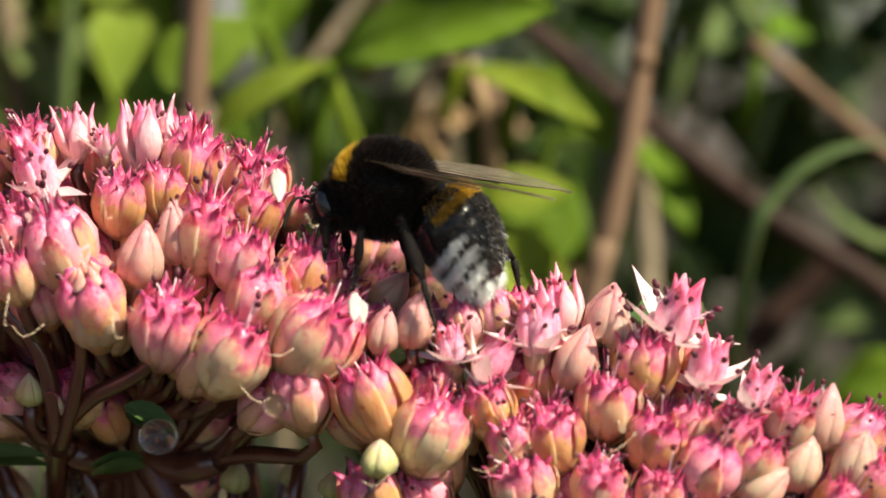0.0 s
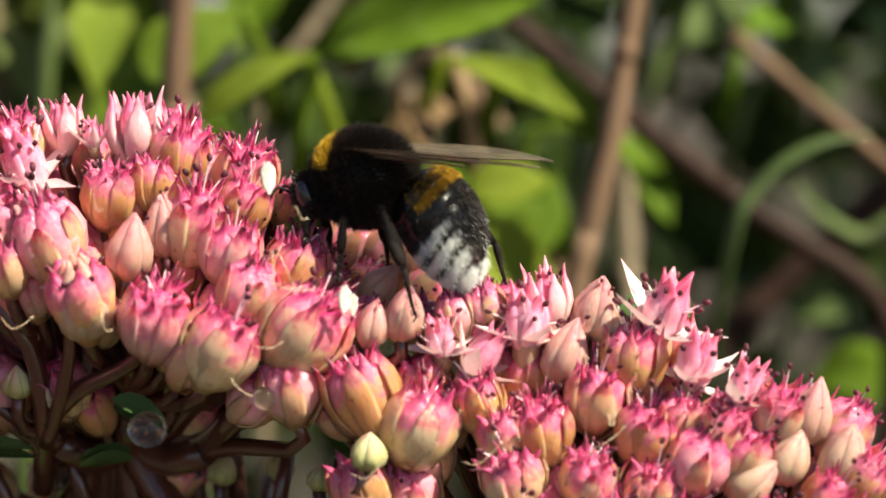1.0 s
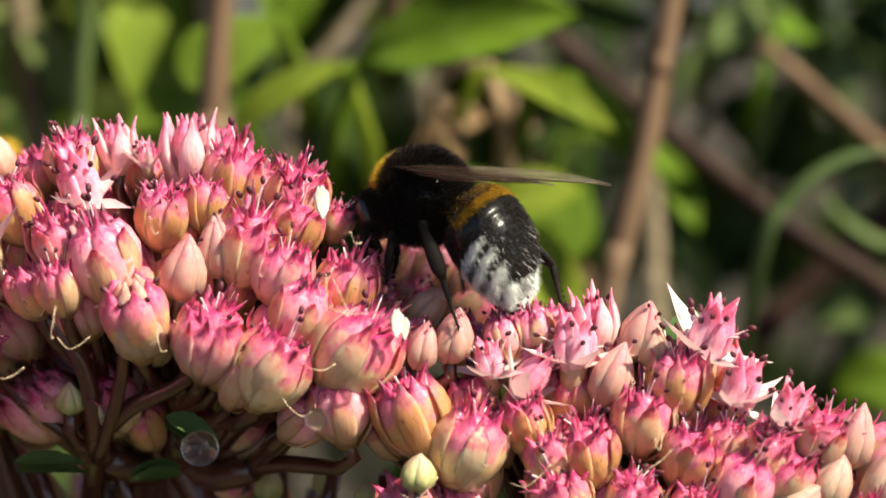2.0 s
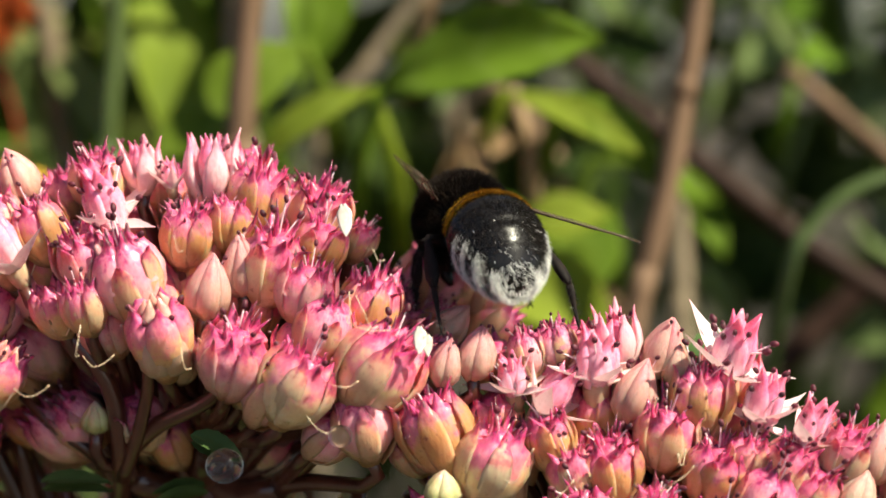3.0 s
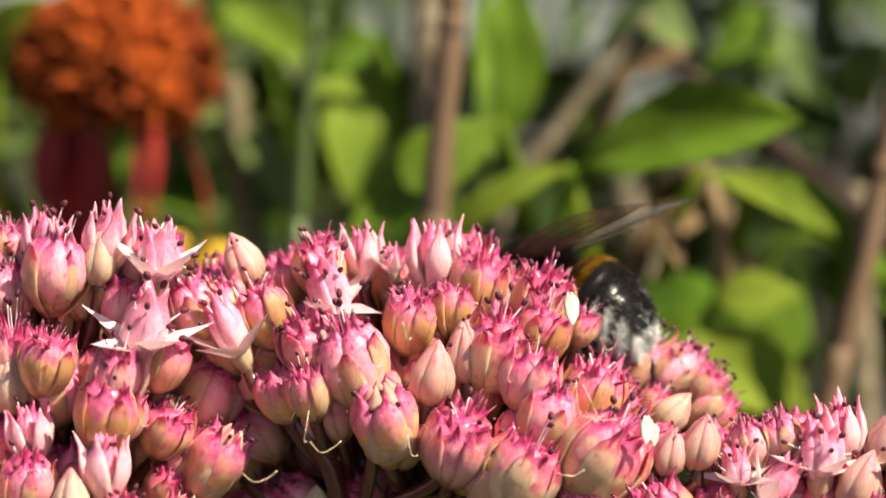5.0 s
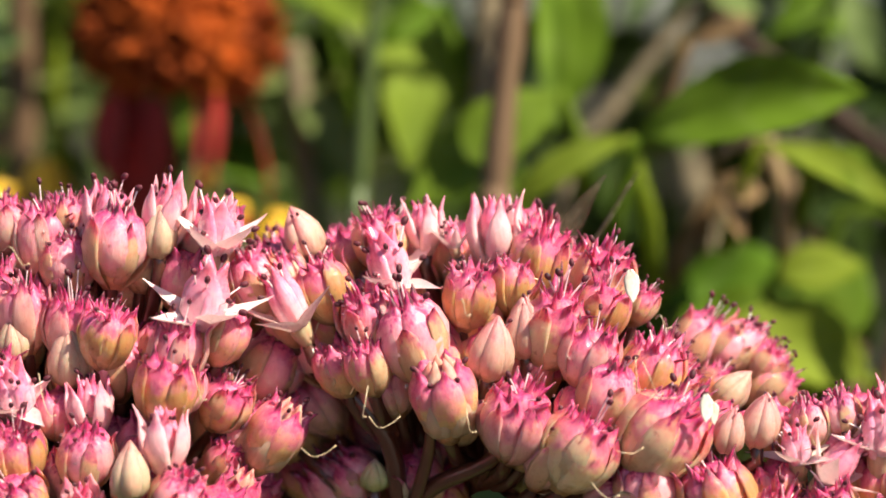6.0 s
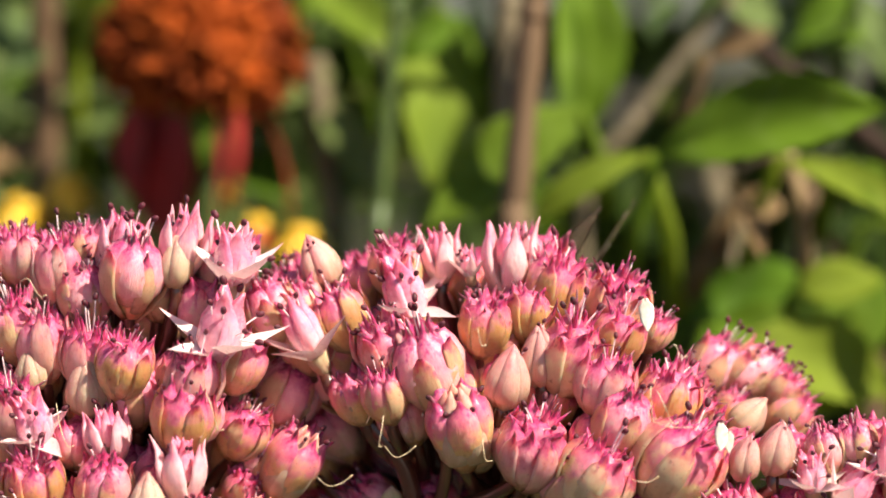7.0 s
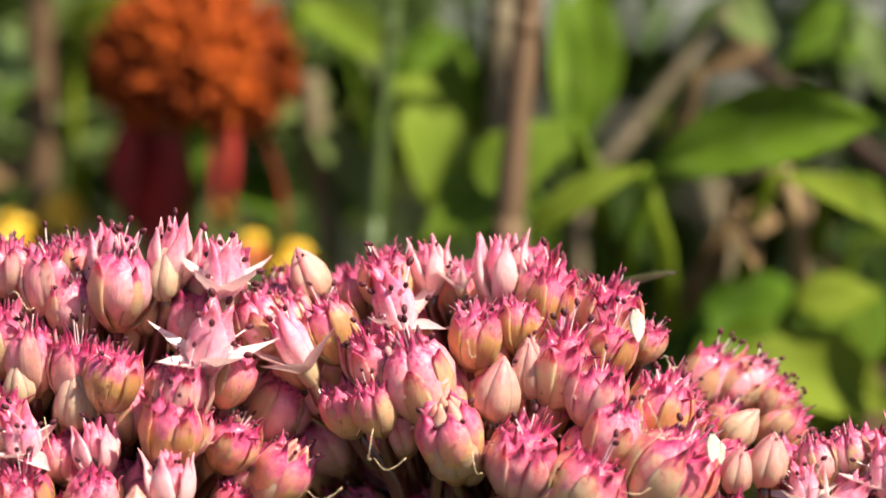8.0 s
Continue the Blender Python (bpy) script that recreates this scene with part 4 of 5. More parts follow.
# thorax
THORAX = (3.8, 3.5, 3.5)
bm = bmesh.new()
ellipsoid(bm, (0, 0, 0), [r * MM for r in THORAX], 28, 18)
thorax = part("thorax", bm, M_CHITIN, bee)
p, nr = on_ellipsoid(34000, (0, 0, 0), THORAX)
collar = (p[:, 0] > 2.15 + hair_rng.normal(0, .12, len(p))) & (p[:, 2] > 0.5) & (p[:, 0] < 3.3)
fur("fur", M_FUR_YELLOW, p[collar], nr[collar], (-0.35, 0, 0.15), 0.80, 0.026, 1.0, thorax)["label"] = "mustard collar of fur"
fur("fur", M_FUR_BLACK, p[~collar], nr[~collar], (-0.45, 0, 0.1), 0.90, 0.022, 1.0, thorax)

# head
bm = bmesh.new()
ellipsoid(bm, (0, 0, 0), (1.35 * MM, 1.85 * MM, 1.75 * MM), 20, 14)
tube(bm, [(0.9 * MM, 0, -1.0 * MM), (1.3 * MM, 0, -2.0 * MM), (1.0 * MM, 0, -3.0 * MM)], [.0008, .0006, .0003], 8)
head = part("head", bm, M_CHITIN, bee)
head.matrix_basis = pose(3.9 * MM, 0, -1.5 * MM, 0, 25, 0)
p, nr = on_ellipsoid(3500, (0, 0, 0), (1.35, 1.85, 1.75))
keep = (np.abs(p[:, 1]) < 1.45) | (p[:, 0] < -0.3)
fur("fur", M_FUR_BLACK, p[keep], nr[keep], (0.1, 0, -0.3), 0.65, 0.026, 1.0, head)
for s in (-1, 1):
    bm = bmesh.new()
    ellipsoid(bm, (0.25 * MM, s * 1.45 * MM, 0.1 * MM), (0.75 * MM, 0.55 * MM, 1.25 * MM), 14, 10)
    part("eye", bm, M_EYE, head)
    bm = bmesh.new()
    pts = curve_points([(1.2, s * 0.55, 0.5), (2.1, s * 1.2, 1.5), (3.0, s * 1.7, 0.9), (3.9, s * 2.1, -0.4)], 12)
    tube(bm, [q * MM for q in pts], [.00013 if k < 5 else .00017 for k in range(12)], 7)
    part("antenna", bm, M_LEG, head)

# abdomen: overlapping plates from the waist to the tail
def belly(s):
    """Half width of the abdomen s millimetres behind the waist."""
    ks, rs = (0, 0.7, 1.7, 3.1, 4.7, 6.2, 7.5, 8.5, 9.0), (1.6, 2.9, 3.55, 3.85, 3.80, 3.40, 2.65, 1.60, 0.30)
    return float(np.interp(s, ks, rs))


bm = bmesh.new()
rings = []
for k in range(46):
    s = 9.0 * k / 45
    lap = 0.10 * ((s % 1.85) / 1.85)
    r = belly(s) + lap * (0.3 + belly(s) / 4)
    rings.append([Vector((-s, math.cos(a) * r, math.sin(a) * r * 0.86 - 0.026 * s * s)) * MM for a in (2 * math.pi * j / 28 for j in range(28))])
ring_loft(bm, rings)
abdomen = part("abdomen", bm, M_CHITIN, bee, "glossy black abdomen with bands of fur")
abdomen.matrix_basis = pose(-3.4 * MM, 0, -0.35 * MM, 0, -46, 0)
n = 150000
s = hair_rng.uniform(0.3, 8.95, n)
a = hair_rng.uniform(0, 2 * np.pi, n)
r = np.array([belly(q) for q in s])
slope = (r - np.array([belly(q + .2) for q in s])) / .2
p = np.stack([-s, np.cos(a) * r, np.sin(a) * r * 0.86 - 0.026 * s * s], 1)
nr = np.stack([-slope - 0.052 * s * np.sin(a), np.cos(a), np.sin(a) / .86], 1)
nr /= np.linalg.norm(nr, axis=1, keepdims=True)
under = np.sin(a) < -0.55
keep = hair_rng.uniform(0, 1, n) < r / 3.9
edge = s + hair_rng.normal(0, .12, n)
row = ((s - 4.0 + .08 * np.sin(3 * a) + hair_rng.normal(0, .05, n)) % 1.35) / 1.35
yellow = keep & (hair_rng.uniform(0, 1, n) < .6) & (edge > 0.4) & (edge < 2.3) & (np.sin(a) > -0.08)
black = keep & (((edge >= 2.1) & (edge < 7.5) & (hair_rng.uniform(0, 1, n) < .15)) | ((np.sin(a) < -0.08) & (edge < 2.6) & (hair_rng.uniform(0, 1, n) < .5)) | (under & (edge < 5.2)))
flank = 1 - np.clip((np.sin(a) - 0.05) / 0.45, 0, 1)
white = keep & (edge >= 4.0 + 0.8 * np.maximum(0, np.sin(a))) & (hair_rng.uniform(0, 1, n) < 0.006 + flank * (0.06 + 0.70 * (row < 0.36)) + 0.15 * (s > 8.2))
fur("fur", M_FUR_BAND, p[yellow], nr[yellow], (-0.9, 0, 0), 0.60, 0.022, 0.55, abdomen)["label"] = "mustard band of fur"
fur("fur", M_FUR_BLACK, p[black], nr[black], (-1.0, 0, 0), 0.50, 0.018, 0.35, abdomen)
fur("fur", M_FUR_WHITE, p[white], nr[white], (-1.0, 0, -0.25), 0.64, 0.012, 0.42, abdomen, 0.25)["label"] = "white tail fur"


def bee_leg(hip, knee, ankle, toe, thick, parent, basket=1.0):
    """A leg of three jointed pieces with bristles: millimetres in the bee's own space."""
    hip, knee, ankle, toe = (Vector(q) for q in (hip, knee, ankle, toe))
    bm = bmesh.new()
    tube(bm, [q * MM for q in curve_points([hip, (hip + knee) / 2 + Vector((0, 0, .15)), knee], 6)], [t * thick * MM for t in (.34, .40, .42, .38, .33, .28)], 9)
    leg = part("leg", bm, M_LEG, parent)
    bm = bmesh.new()
    tube(bm, [q * MM for q in curve_points([knee, (knee + ankle) / 2, ankle], 6)], [t * thick * MM for t in (.26, .36, .44 * basket, .50 * basket, .48 * basket, .26)], 9, flat=0.6 if basket > 1 else 1.0)
    part("tibia", bm, M_LEG, leg)
    bm = bmesh.new()
    mid = (ankle + toe) / 2 + Vector((0, 0, -.2))
    tube(bm, [q * MM for q in curve_points([ankle, mid, toe], 8)], [t * thick * MM for t in (.24, .28, .24, .17, .15, .14, .12, .10)], 8)
    for c in (-1, 1):
        tube(bm, [q * MM for q in (toe, toe + Vector((.15, c * .18, -.10)), toe + Vector((.22, c * .25, -.35)))], [.00007, .00006, .00002], 5)
    part("tarsus", bm, M_LEG, leg)
    hairs, dirs = [], []
    for a_, b_, n_ in ((hip, knee, 260), (knee, ankle, 520), (ankle, toe, 260)):
        axis = (b_ - a_).normalized()
        for k in range(n_):
            u = hair_rng.uniform(0, 1)
            q = Vector(hair_rng.normal(0, 1, 3))
            q = (q - axis * q.dot(axis)).normalized()
            hairs.append(a_.lerp(b_, u) + q * .25 * thick)
            dirs.append(q + axis * .4)
    fur("bristle", M_FUR_BLACK, np.array(hairs), np.array(dirs), (0, 0, -0.1), 0.32, 0.016, 1.0, leg)
    return leg


LEGS = [
    bee_leg((2.2, -1.3, -2.3), (3.7, -2.5, -2.8), (3.2, -2.8, -5.2), (3.7, -2.6, -7.3), 0.85, bee),
    bee_leg((0.6, -1.6, -2.6), (-0.6, -3.4, -2.9), (-1.4, -3.6, -5.4), (-1.8, -3.5, -7.8), 0.78, bee),
    bee_leg((-1.4, -1.6, -2.3), (-6.2, -4.3, -2.6), (-9.8, -4.2, -5.2), (-10.8, -4.0, -8.6), 1.1, bee, 1.35),
    bee_leg((2.2, 1.3, -2.3), (3.9, 2.4, -2.2), (3.6, 2.7, -4.6), (4.0, 2.5, -6.6), 0.70, bee),
    bee_leg((0.6, 1.6, -2.6), (0.8, 3.3, -3.0), (0.9, 3.5, -5.6), (1.2, 3.4, -7.8), 0.78, bee),
    bee_leg((-1.4, 1.6, -2.3), (-2.5, 4.0, -2.0), (-4.4, 4.3, -6.3), (-5.6, 4.2, -10.0), 0.95, bee, 1.35),
]


def bee_wing(name, length, chord, side):
    """A wing along -x: a thin membrane stiffened by veins."""
    bm = bmesh.new()
    rows = []
    for i in range(15):
        u = i / 14
        lead = chord * 0.18 * math.sin(math.pi * min(1, u * 1.15)) ** .6
        trail = chord * (0.10 + 0.72 * math.sin(math.pi * u ** 1.25) ** .8) if u < 1 else chord * .06
        rows.append([Vector((-u * length, side * (-lead + (lead + trail) * v), 0.10 * math.sin(9 * v + 2 * u) * (1 - .5 * v) + .25 * u * u)) * MM for v in (0, .25, .5, .75, 1)])
    for lift in (0, 1):
        vs = [[bm.verts.new(q + Vector((0, 0, .00003 * lift))) for q in row] for row in rows]
        for i in range(14):
            for j in range(4):
                q = (vs[i][j], vs[i + 1][j], vs[i + 1][j + 1], vs[i][j + 1])
                bm.faces.new(q if lift else q[::-1])
    wing = part(name, bm, M_WING, bee, "smoky translucent wing")
    for j, w, end in ((0, .13, 14), (1, .08, 11), (2, .06, 12), (3, .045, 10)):
        bm = bmesh.new()
        tube(bm, [rows[i][j] for i in range(end)], [w * MM * (1 - .6 * i / 14) for i in range(end)], 5)
        part("vein", bm, M_VEIN, wing)
    return wing


WINGS = [(bee_wing("fore_wing", 15.4, 4.4, s_), s_, 0) for s_ in (-1, 1)] + [(bee_wing("hind_wing", 8.5, 3.2, s_), s_, 1) for s_ in (-1, 1)]


def wing_pose(side, rear, out, up, twist):
    return Matrix.Translation(Vector((1.1 - rear * 1.2, side * 2.4, 2.25 - rear * .35)) * MM) @ Euler((radians(twist * side), radians(up), radians(-side * out)), "XYZ").to_matrix().to_4x4()


# ---- the garden behind ----
rng.seed(21)
bm = bmesh.new()
N = 60
grid = [[bm.verts.new((x, y, 0.02 * noise.noise(Vector((x * 3, y * 3, 0))))) for x in (math.copysign(abs(i / N * 2 - 1) ** 3 * 40, i - N / 2) for i in range(N + 1))] for y in (math.copysign(abs(j / N * 2 - 1) ** 3 * 40, j - N / 2) for j in range(N + 1))]
for i in range(N):
    for j in range(N):
        bm.faces.new((grid[i][j], grid[i][j + 1], grid[i + 1][j + 1], grid[i + 1][j]))
tagged(part("ground", bm, M_SOIL), "dark bare garden soil", "ground", kind="structure")

shrub = thing("leafy_plant", "leafy green garden plant with broad pointed leaves", "plant", (0.0, 0.30, 0.0))
bm = bmesh.new()
for k in range(7):
    x = -60 + 20 * k
    tube(bm, [Vector(q) * MM - shrub.location for q in curve_points([(x * .5, 350, 0), (x * .9, 365, 250), (x + rng.uniform(-16, 16), 372, 470), (x + rng.uniform(-30, 30), 380, 560)], 12)], [.003 - .00015 * i for i in range(12)], 8)
part("stem", bm, M_GREENSTEM, shrub)
leaf_count = [0]


def garden_leaf(base, tip, width, material):
    """A leaf of the plant from base to tip, millimetres, its face towards the light and the path."""
    leaf_count[0] += 1
    k = leaf_count[0]
    own = random.Random(k)
    a, b = Vector(base), Vector(tip)
    b = b + Vector((0, own.uniform(-8, 8), 0))
    x = (b - a).normalized()
    facing = Vector((0.15, -0.85, 0.40 if material == M_LEAF else 0.60)) + Vector((own.uniform(-.2, .2), 0, own.uniform(-.2, .2)))
    z = (facing - x * facing.dot(x)).normalized()
    y = z.cross(x)
    m = Matrix((x, y, z)).transposed().to_4x4()
    bm = bmesh.new()
    blade(bm, (b - a).length * 1.03 * MM, width * 1.12 * MM, own.uniform(.3, .8), own.uniform(.28, .6), 0.0003, 0.07, 18, 8, 0.07, 0.85, k)
    stalk = Vector((0, .5, -1)) * own.uniform(10, 20) * MM
    inv = m.inverted().to_3x3()
    tube(bm, [(0, 0, 0), inv @ (stalk * .5) + Vector((-.003, 0, 0)), inv @ stalk + Vector((-.004, 0, 0))], [.0007, .0009, .0011], 6)
    ob = part("leaf", bm, material, shrub)
    ob.matrix_basis = Matrix.Translation(a * MM - shrub.location) @ m


def dry_stem(a, b, c, r, material):
    """One straw-like stem through three points, carried on down to the soil."""
    a, b, c = Vector(a), Vector(b), Vector(c)
    label = {M_STRAW: "dry brown plant stem standing in the soil", M_PALESTRAW: "bleached dry plant stem among the leaves", M_TWIG: "thin purple-brown twig among the leaves", M_GREENSTEM: "slender dark green plant stem"}[material]
    foot = Vector((c.x + (c - b).x * 1.5, c.y + 25, 0))
    low = c + (c - b)
    down = [low.lerp(foot, k) + Vector((0, 0, -d)) for k, d in ((.02, 12), (.08, 25), (.25, 30))]
    pts = curve_points([a + (a - b) * .8, a, b, c, low, *down, foot], 46)
    bm = bmesh.new()
    tube(bm, [(q - foot) * MM for q in pts], [r * MM * (1 + .12 * math.sin(k * 1.9) + .008 * k) for k in range(46)], 9)
    ob = tagged(part("dry_stem" if material != M_GREENSTEM else "green_stem", bm, material), label, "stem", "stems behind the flower")
    ob.location = foot * MM
    # swollen joints and a papery leaf sheath on the stem
    for i in (9, 18):
        bm = bmesh.new()
        ax = (pts[i + 1] - pts[i]).normalized()
        tube(bm, [(pts[i] - foot + ax * d) * MM for d in (-1.4, -.5, .4, 1.2)], [r * MM * q for q in (1.0, 1.10, 1.12, 1.0)], 9)
        part("joint", bm, material, ob)
    bm = bmesh.new()
    tube(bm, [(pts[i] - foot) * MM for i in (15, 16, 17, 18)], [r * MM * q for q in (1.10, 1.08, 1.07, 1.06)], 9)
    part("sheath", bm, material, ob)


def grass_blade(a, b, c, d, r, material):
    pts = curve_points([Vector(a), Vector(b), Vector(c), Vector(d), Vector(d) + Vector((-4, 10, -40))], 20)
    foot = Vector((pts[-1].x - 10, pts[-1].y + 30, 0))
    pts = [*pts, *curve_points([pts[-1], pts[-1] + Vector((-4, 15, -150)), foot], 8)[1:]]
    bm = bmesh.new()
    tube(bm, [(q - foot) * MM for q in pts], [r * MM * min(1, .15 + k * .16) for k in range(len(pts))], 8, flat=0.25)
    ob = tagged(part("grass_blade", bm, material), "arching green grass blade", "grass", "arching blades")
    ob.location = foot * MM
    bm = bmesh.new()
    tube(bm, [(q - foot) * MM for q in pts[-9:]], [r * MM * q for q in (.5, .62, .7, .74, .78, .8, .82, .84, .86)], 8)
    part("sheath", bm, M_GREENSTEM, ob)


garden_leaf((-11.0, 258, 496.7), (7.6, 250, 504.5), 8.6, M_LEAF)
garden_leaf((-18.8, 284, 516.6), (-18.3, 272, 499.2), 7.4, M_LEAF)
garden_leaf((-21.7, 282, 515.3), (-19.2, 270, 500.8), 3.1, M_LEAF_MID)
garden_leaf((-19.5, 266, 501.2), (-35.2, 262, 490.6), 7.0, M_LEAF_MID)
garden_leaf((-12.1, 262, 496.5), (-24.9, 256, 491.9), 3.4, M_LEAF_LIGHT)
garden_leaf((-36.7, 296, 511.5), (-35.3, 276, 494.4), 8.9, M_LEAF_LIGHT)
garden_leaf((-52.7, 294, 514.4), (-40.4, 288, 508.4), 5.0, M_LEAF_LIGHT)
garden_leaf((2.1, 264, 496.2), (15.0, 258, 494.0), 3.4, M_LEAF_LIGHT)
garden_leaf((-6.9, 276, 478.7), (9.0, 276, 480.8), 8.7, M_LEAF)
garden_leaf((-5.2, 262, 478.3), (6.7, 262, 476.1), 6.5, M_LEAF)
garden_leaf((1.0, 262, 468.7), (10.8, 262, 476.7), 7.1, M_LEAF_LIGHT)
garden_leaf((12.2, 280, 488.0), (18.4, 274, 490.6), 2.6, M_LEAF_MID)
garden_leaf((6.2, 278, 483.1), (12.4, 268, 473.6), 5.5, M_LEAF_MID)
garden_leaf((14.3, 280, 482.5), (9.2, 280, 474.3), 6.9, M_LEAF)
garden_leaf((30.8, 312, 497.7), (42.3, 312, 502.2), 6.7, M_LEAF_GREY)
garden_leaf((45.5, 292, 455.9), (55.3, 292, 461.2), 7.2, M_LEAF)
garden_leaf((46.3, 312, 462.8), (56.1, 312, 470.7), 8.4, M_LEAF_GREY)
garden_leaf((22.8, 294, 487.1), (28.2, 288, 479.3), 3.8, M_LEAF)
garden_leaf((-44.4, 297, 488.2), (-51.0, 297, 503.1), 4.7, M_LEAF_GREY)
garden_leaf((-48.2, 297, 487.5), (-46.2, 297, 498.4), 4.0, M_LEAF_GREY)
garden_leaf((-81.7, 302, 506.8), (-77.1, 302, 514.5), 5.8, M_LEAF_LIGHT)
garden_leaf((44.2, 320, 499.4), (30.6, 320, 498.7), 6.5, M_LEAF_GREY)
garden_leaf((43.1, 322, 492.9), (57.5, 322, 497.3), 7.2, M_LEAF_GREY)
garden_leaf((-56.9, 300, 499.9), (-50.0, 300, 505.8), 4.0, M_LEAF_GREY)
garden_leaf((-49.8, 310, 510.5), (-55.5, 310, 514.0), 4.2, M_LEAF)
garden_leaf((-94.1, 306, 491.1), (-88.4, 306, 495.4), 4.1, M_WITHER)
garden_leaf((-86.2, 306, 491.2), (-90.5, 306, 494.0), 2.8, M_WITHER)
garden_leaf((-91.6, 302, 503.3), (-85.9, 302, 506.1), 5.1, M_LEAF_GREY)
garden_leaf((-92.2, 307, 498.2), (-86.4, 307, 500.3), 4.8, M_LEAF_GREY)
garden_leaf((-98.5, 312, 506.5), (-91.1, 312, 510.2), 6.3, M_LEAF_GREY)
garden_leaf((-85.4, 312, 496.6), (-78.1, 312, 498.8), 5.3, M_LEAF_GREY)
garden_leaf((-62.7, 302, 493.8), (-57.2, 302, 498.1), 4.8, M_LEAF_GREY)
garden_leaf((-4.6, 297, 513.6), (4.1, 297, 511.0), 5.7, M_LEAF_GREY)
garden_leaf((5.8, 302, 508.3), (16.4, 302, 513.7), 7.5, M_LEAF)
# leaves for the dark gaps, with the shade in their colour
garden_leaf((-16.3, 302, 492.3), (-8.0, 302, 485.6), 8.8, M_LEAF_SHADED)
garden_leaf((8.2, 292, 487.3), (17.4, 292, 483.5), 7.9, M_LEAF_SHADED)
garden_leaf((-34.3, 312, 510.6), (-33.5, 312, 495.0), 7.7, M_LEAF_SHADED)
garden_leaf((-48.1, 322, 510.5), (-51.0, 322, 496.5), 8.0, M_LEAF_SHADED)
garden_leaf((-9.4, 312, 482.6), (-15.7, 312, 489.7), 9.1, M_LEAF_SHADED)
garden_leaf((34.8, 332, 489.0), (52.0, 332, 481.5), 12.7, M_LEAF_SHADED)
garden_leaf((29.7, 332, 468.0), (40.9, 332, 474.0), 11.2, M_LEAF_SHADED)
garden_leaf((15.6, 322, 499.4), (24.9, 322, 503.0), 8.0, M_LEAF_SHADED)
garden_leaf((-2.5, 272, 491.7), (0.4, 268, 489.0), 2.4, M_WITHER)
garden_leaf((-2.7, 276, 489.5), (2.9, 276, 491.0), 3.8, M_WITHER)
garden_leaf((-5.5, 276, 506.7), (0.3, 276, 509.8), 2.6, M_WITHER)
garden_leaf((2.9, 266, 496.7), (-6.0, 270, 495.3), 3.0, M_CREAM)
garden_leaf((13.8, 262, 471.9), (-3.3, 262, 479.3), 8.8, M_LEAF_LIGHT)
garden_leaf((3.5, 268, 480.6), (13.6, 268, 484.4), 4.8, M_LEAF_LIGHT)
garden_leaf((9.2, 262, 496.0), (18.1, 262, 489.7), 4.6, M_LEAF_MID)
# narrow blade put in for a pale slanting stick
garden_leaf((33.1, 300, 507.0), (40.5, 300, 498.7), 2.2, M_LEAF_GREY)
garden_leaf((-33.9, 284, 510.5), (-40.0, 284, 506.6), 3.8, M_LEAF)
dry_stem((-23.7, 258, 517.9), (-24.7, 258, 505.6), (-26.3, 258, 483.8), 1.31, M_STRAW)
dry_stem((-28.3, 287, 518.5), (-28.2, 287, 508.2), (-27.6, 287, 495.1), 1.61, M_PALESTRAW)
dry_stem((-86.9, 307, 518.6), (-87.2, 307, 510.2), (-87.0, 307, 496.1), 1.59, M_STRAW)
dry_stem((-51.9, 302, 499.5), (-50.9, 302, 491.9), (-48.4, 302, 475.9), 1.43, M_PALESTRAW)
dry_stem((-39.4, 276, 518.2), (-40.6, 276, 505.0), (-42.3, 276, 481.6), 0.81, M_GREENSTEM)
dry_stem((21.8, 256, 507.5), (19.1, 256, 489.8), (15.4, 256, 473.0), 1.21, M_STRAW)
dry_stem((23.2, 297, 488.2), (23.8, 297, 481.5), (24.7, 297, 466.0), 1.14, M_PALESTRAW)
dry_stem((8.8, 286, 500.9), (23.1, 286, 489.5), (38.1, 286, 478.1), 1.2, M_TWIG)
dry_stem((58.6, 304, 481.0), (45.8, 304, 470.0), (33.5, 304, 458.3), 1.78, M_TWIG)
dry_stem((42.7, 292, 492.9), (51.4, 292, 485.7), (61.5, 292, 477.4), 0.9, M_STRAW)
dry_stem((-5.5, 297, 509.2), (-9.8, 297, 503.8), (-14.4, 297, 497.3), 0.75, M_PALESTRAW)
dry_stem((3.2, 300, 494.7), (7.4, 300, 489.4), (11.5, 300, 483.6), 1.28, M_STRAW)
dry_stem((-2.3, 352, 489.3), (-0.2, 352, 481.3), (1.3, 352, 467.7), 1.98, M_PALESTRAW)
grass_blade((46.8, 262, 488.4), (40.6, 262, 487.2), (35.0, 262, 482.9), (31.6, 262, 474.2), 0.9, M_GREENSTEM)
grass_blade((42.9, 290, 481.9), (46.2, 290, 478.0), (50.8, 290, 475.4), (56.0, 290, 474.7), 0.85, M_LEAF_GREY)

# smaller leaves deeper inside the plant, most in the near-black green painted for shade
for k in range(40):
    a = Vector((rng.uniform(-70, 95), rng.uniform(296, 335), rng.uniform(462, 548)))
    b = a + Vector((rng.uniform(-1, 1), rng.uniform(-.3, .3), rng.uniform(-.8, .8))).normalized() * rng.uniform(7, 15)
    garden_leaf(a, b, rng.uniform(3.5, 7), rng.choice((M_LEAF_SHADED, M_LEAF_SHADED, M_LEAF_GREY, M_LEAF_SHADED, M_LEAF)))

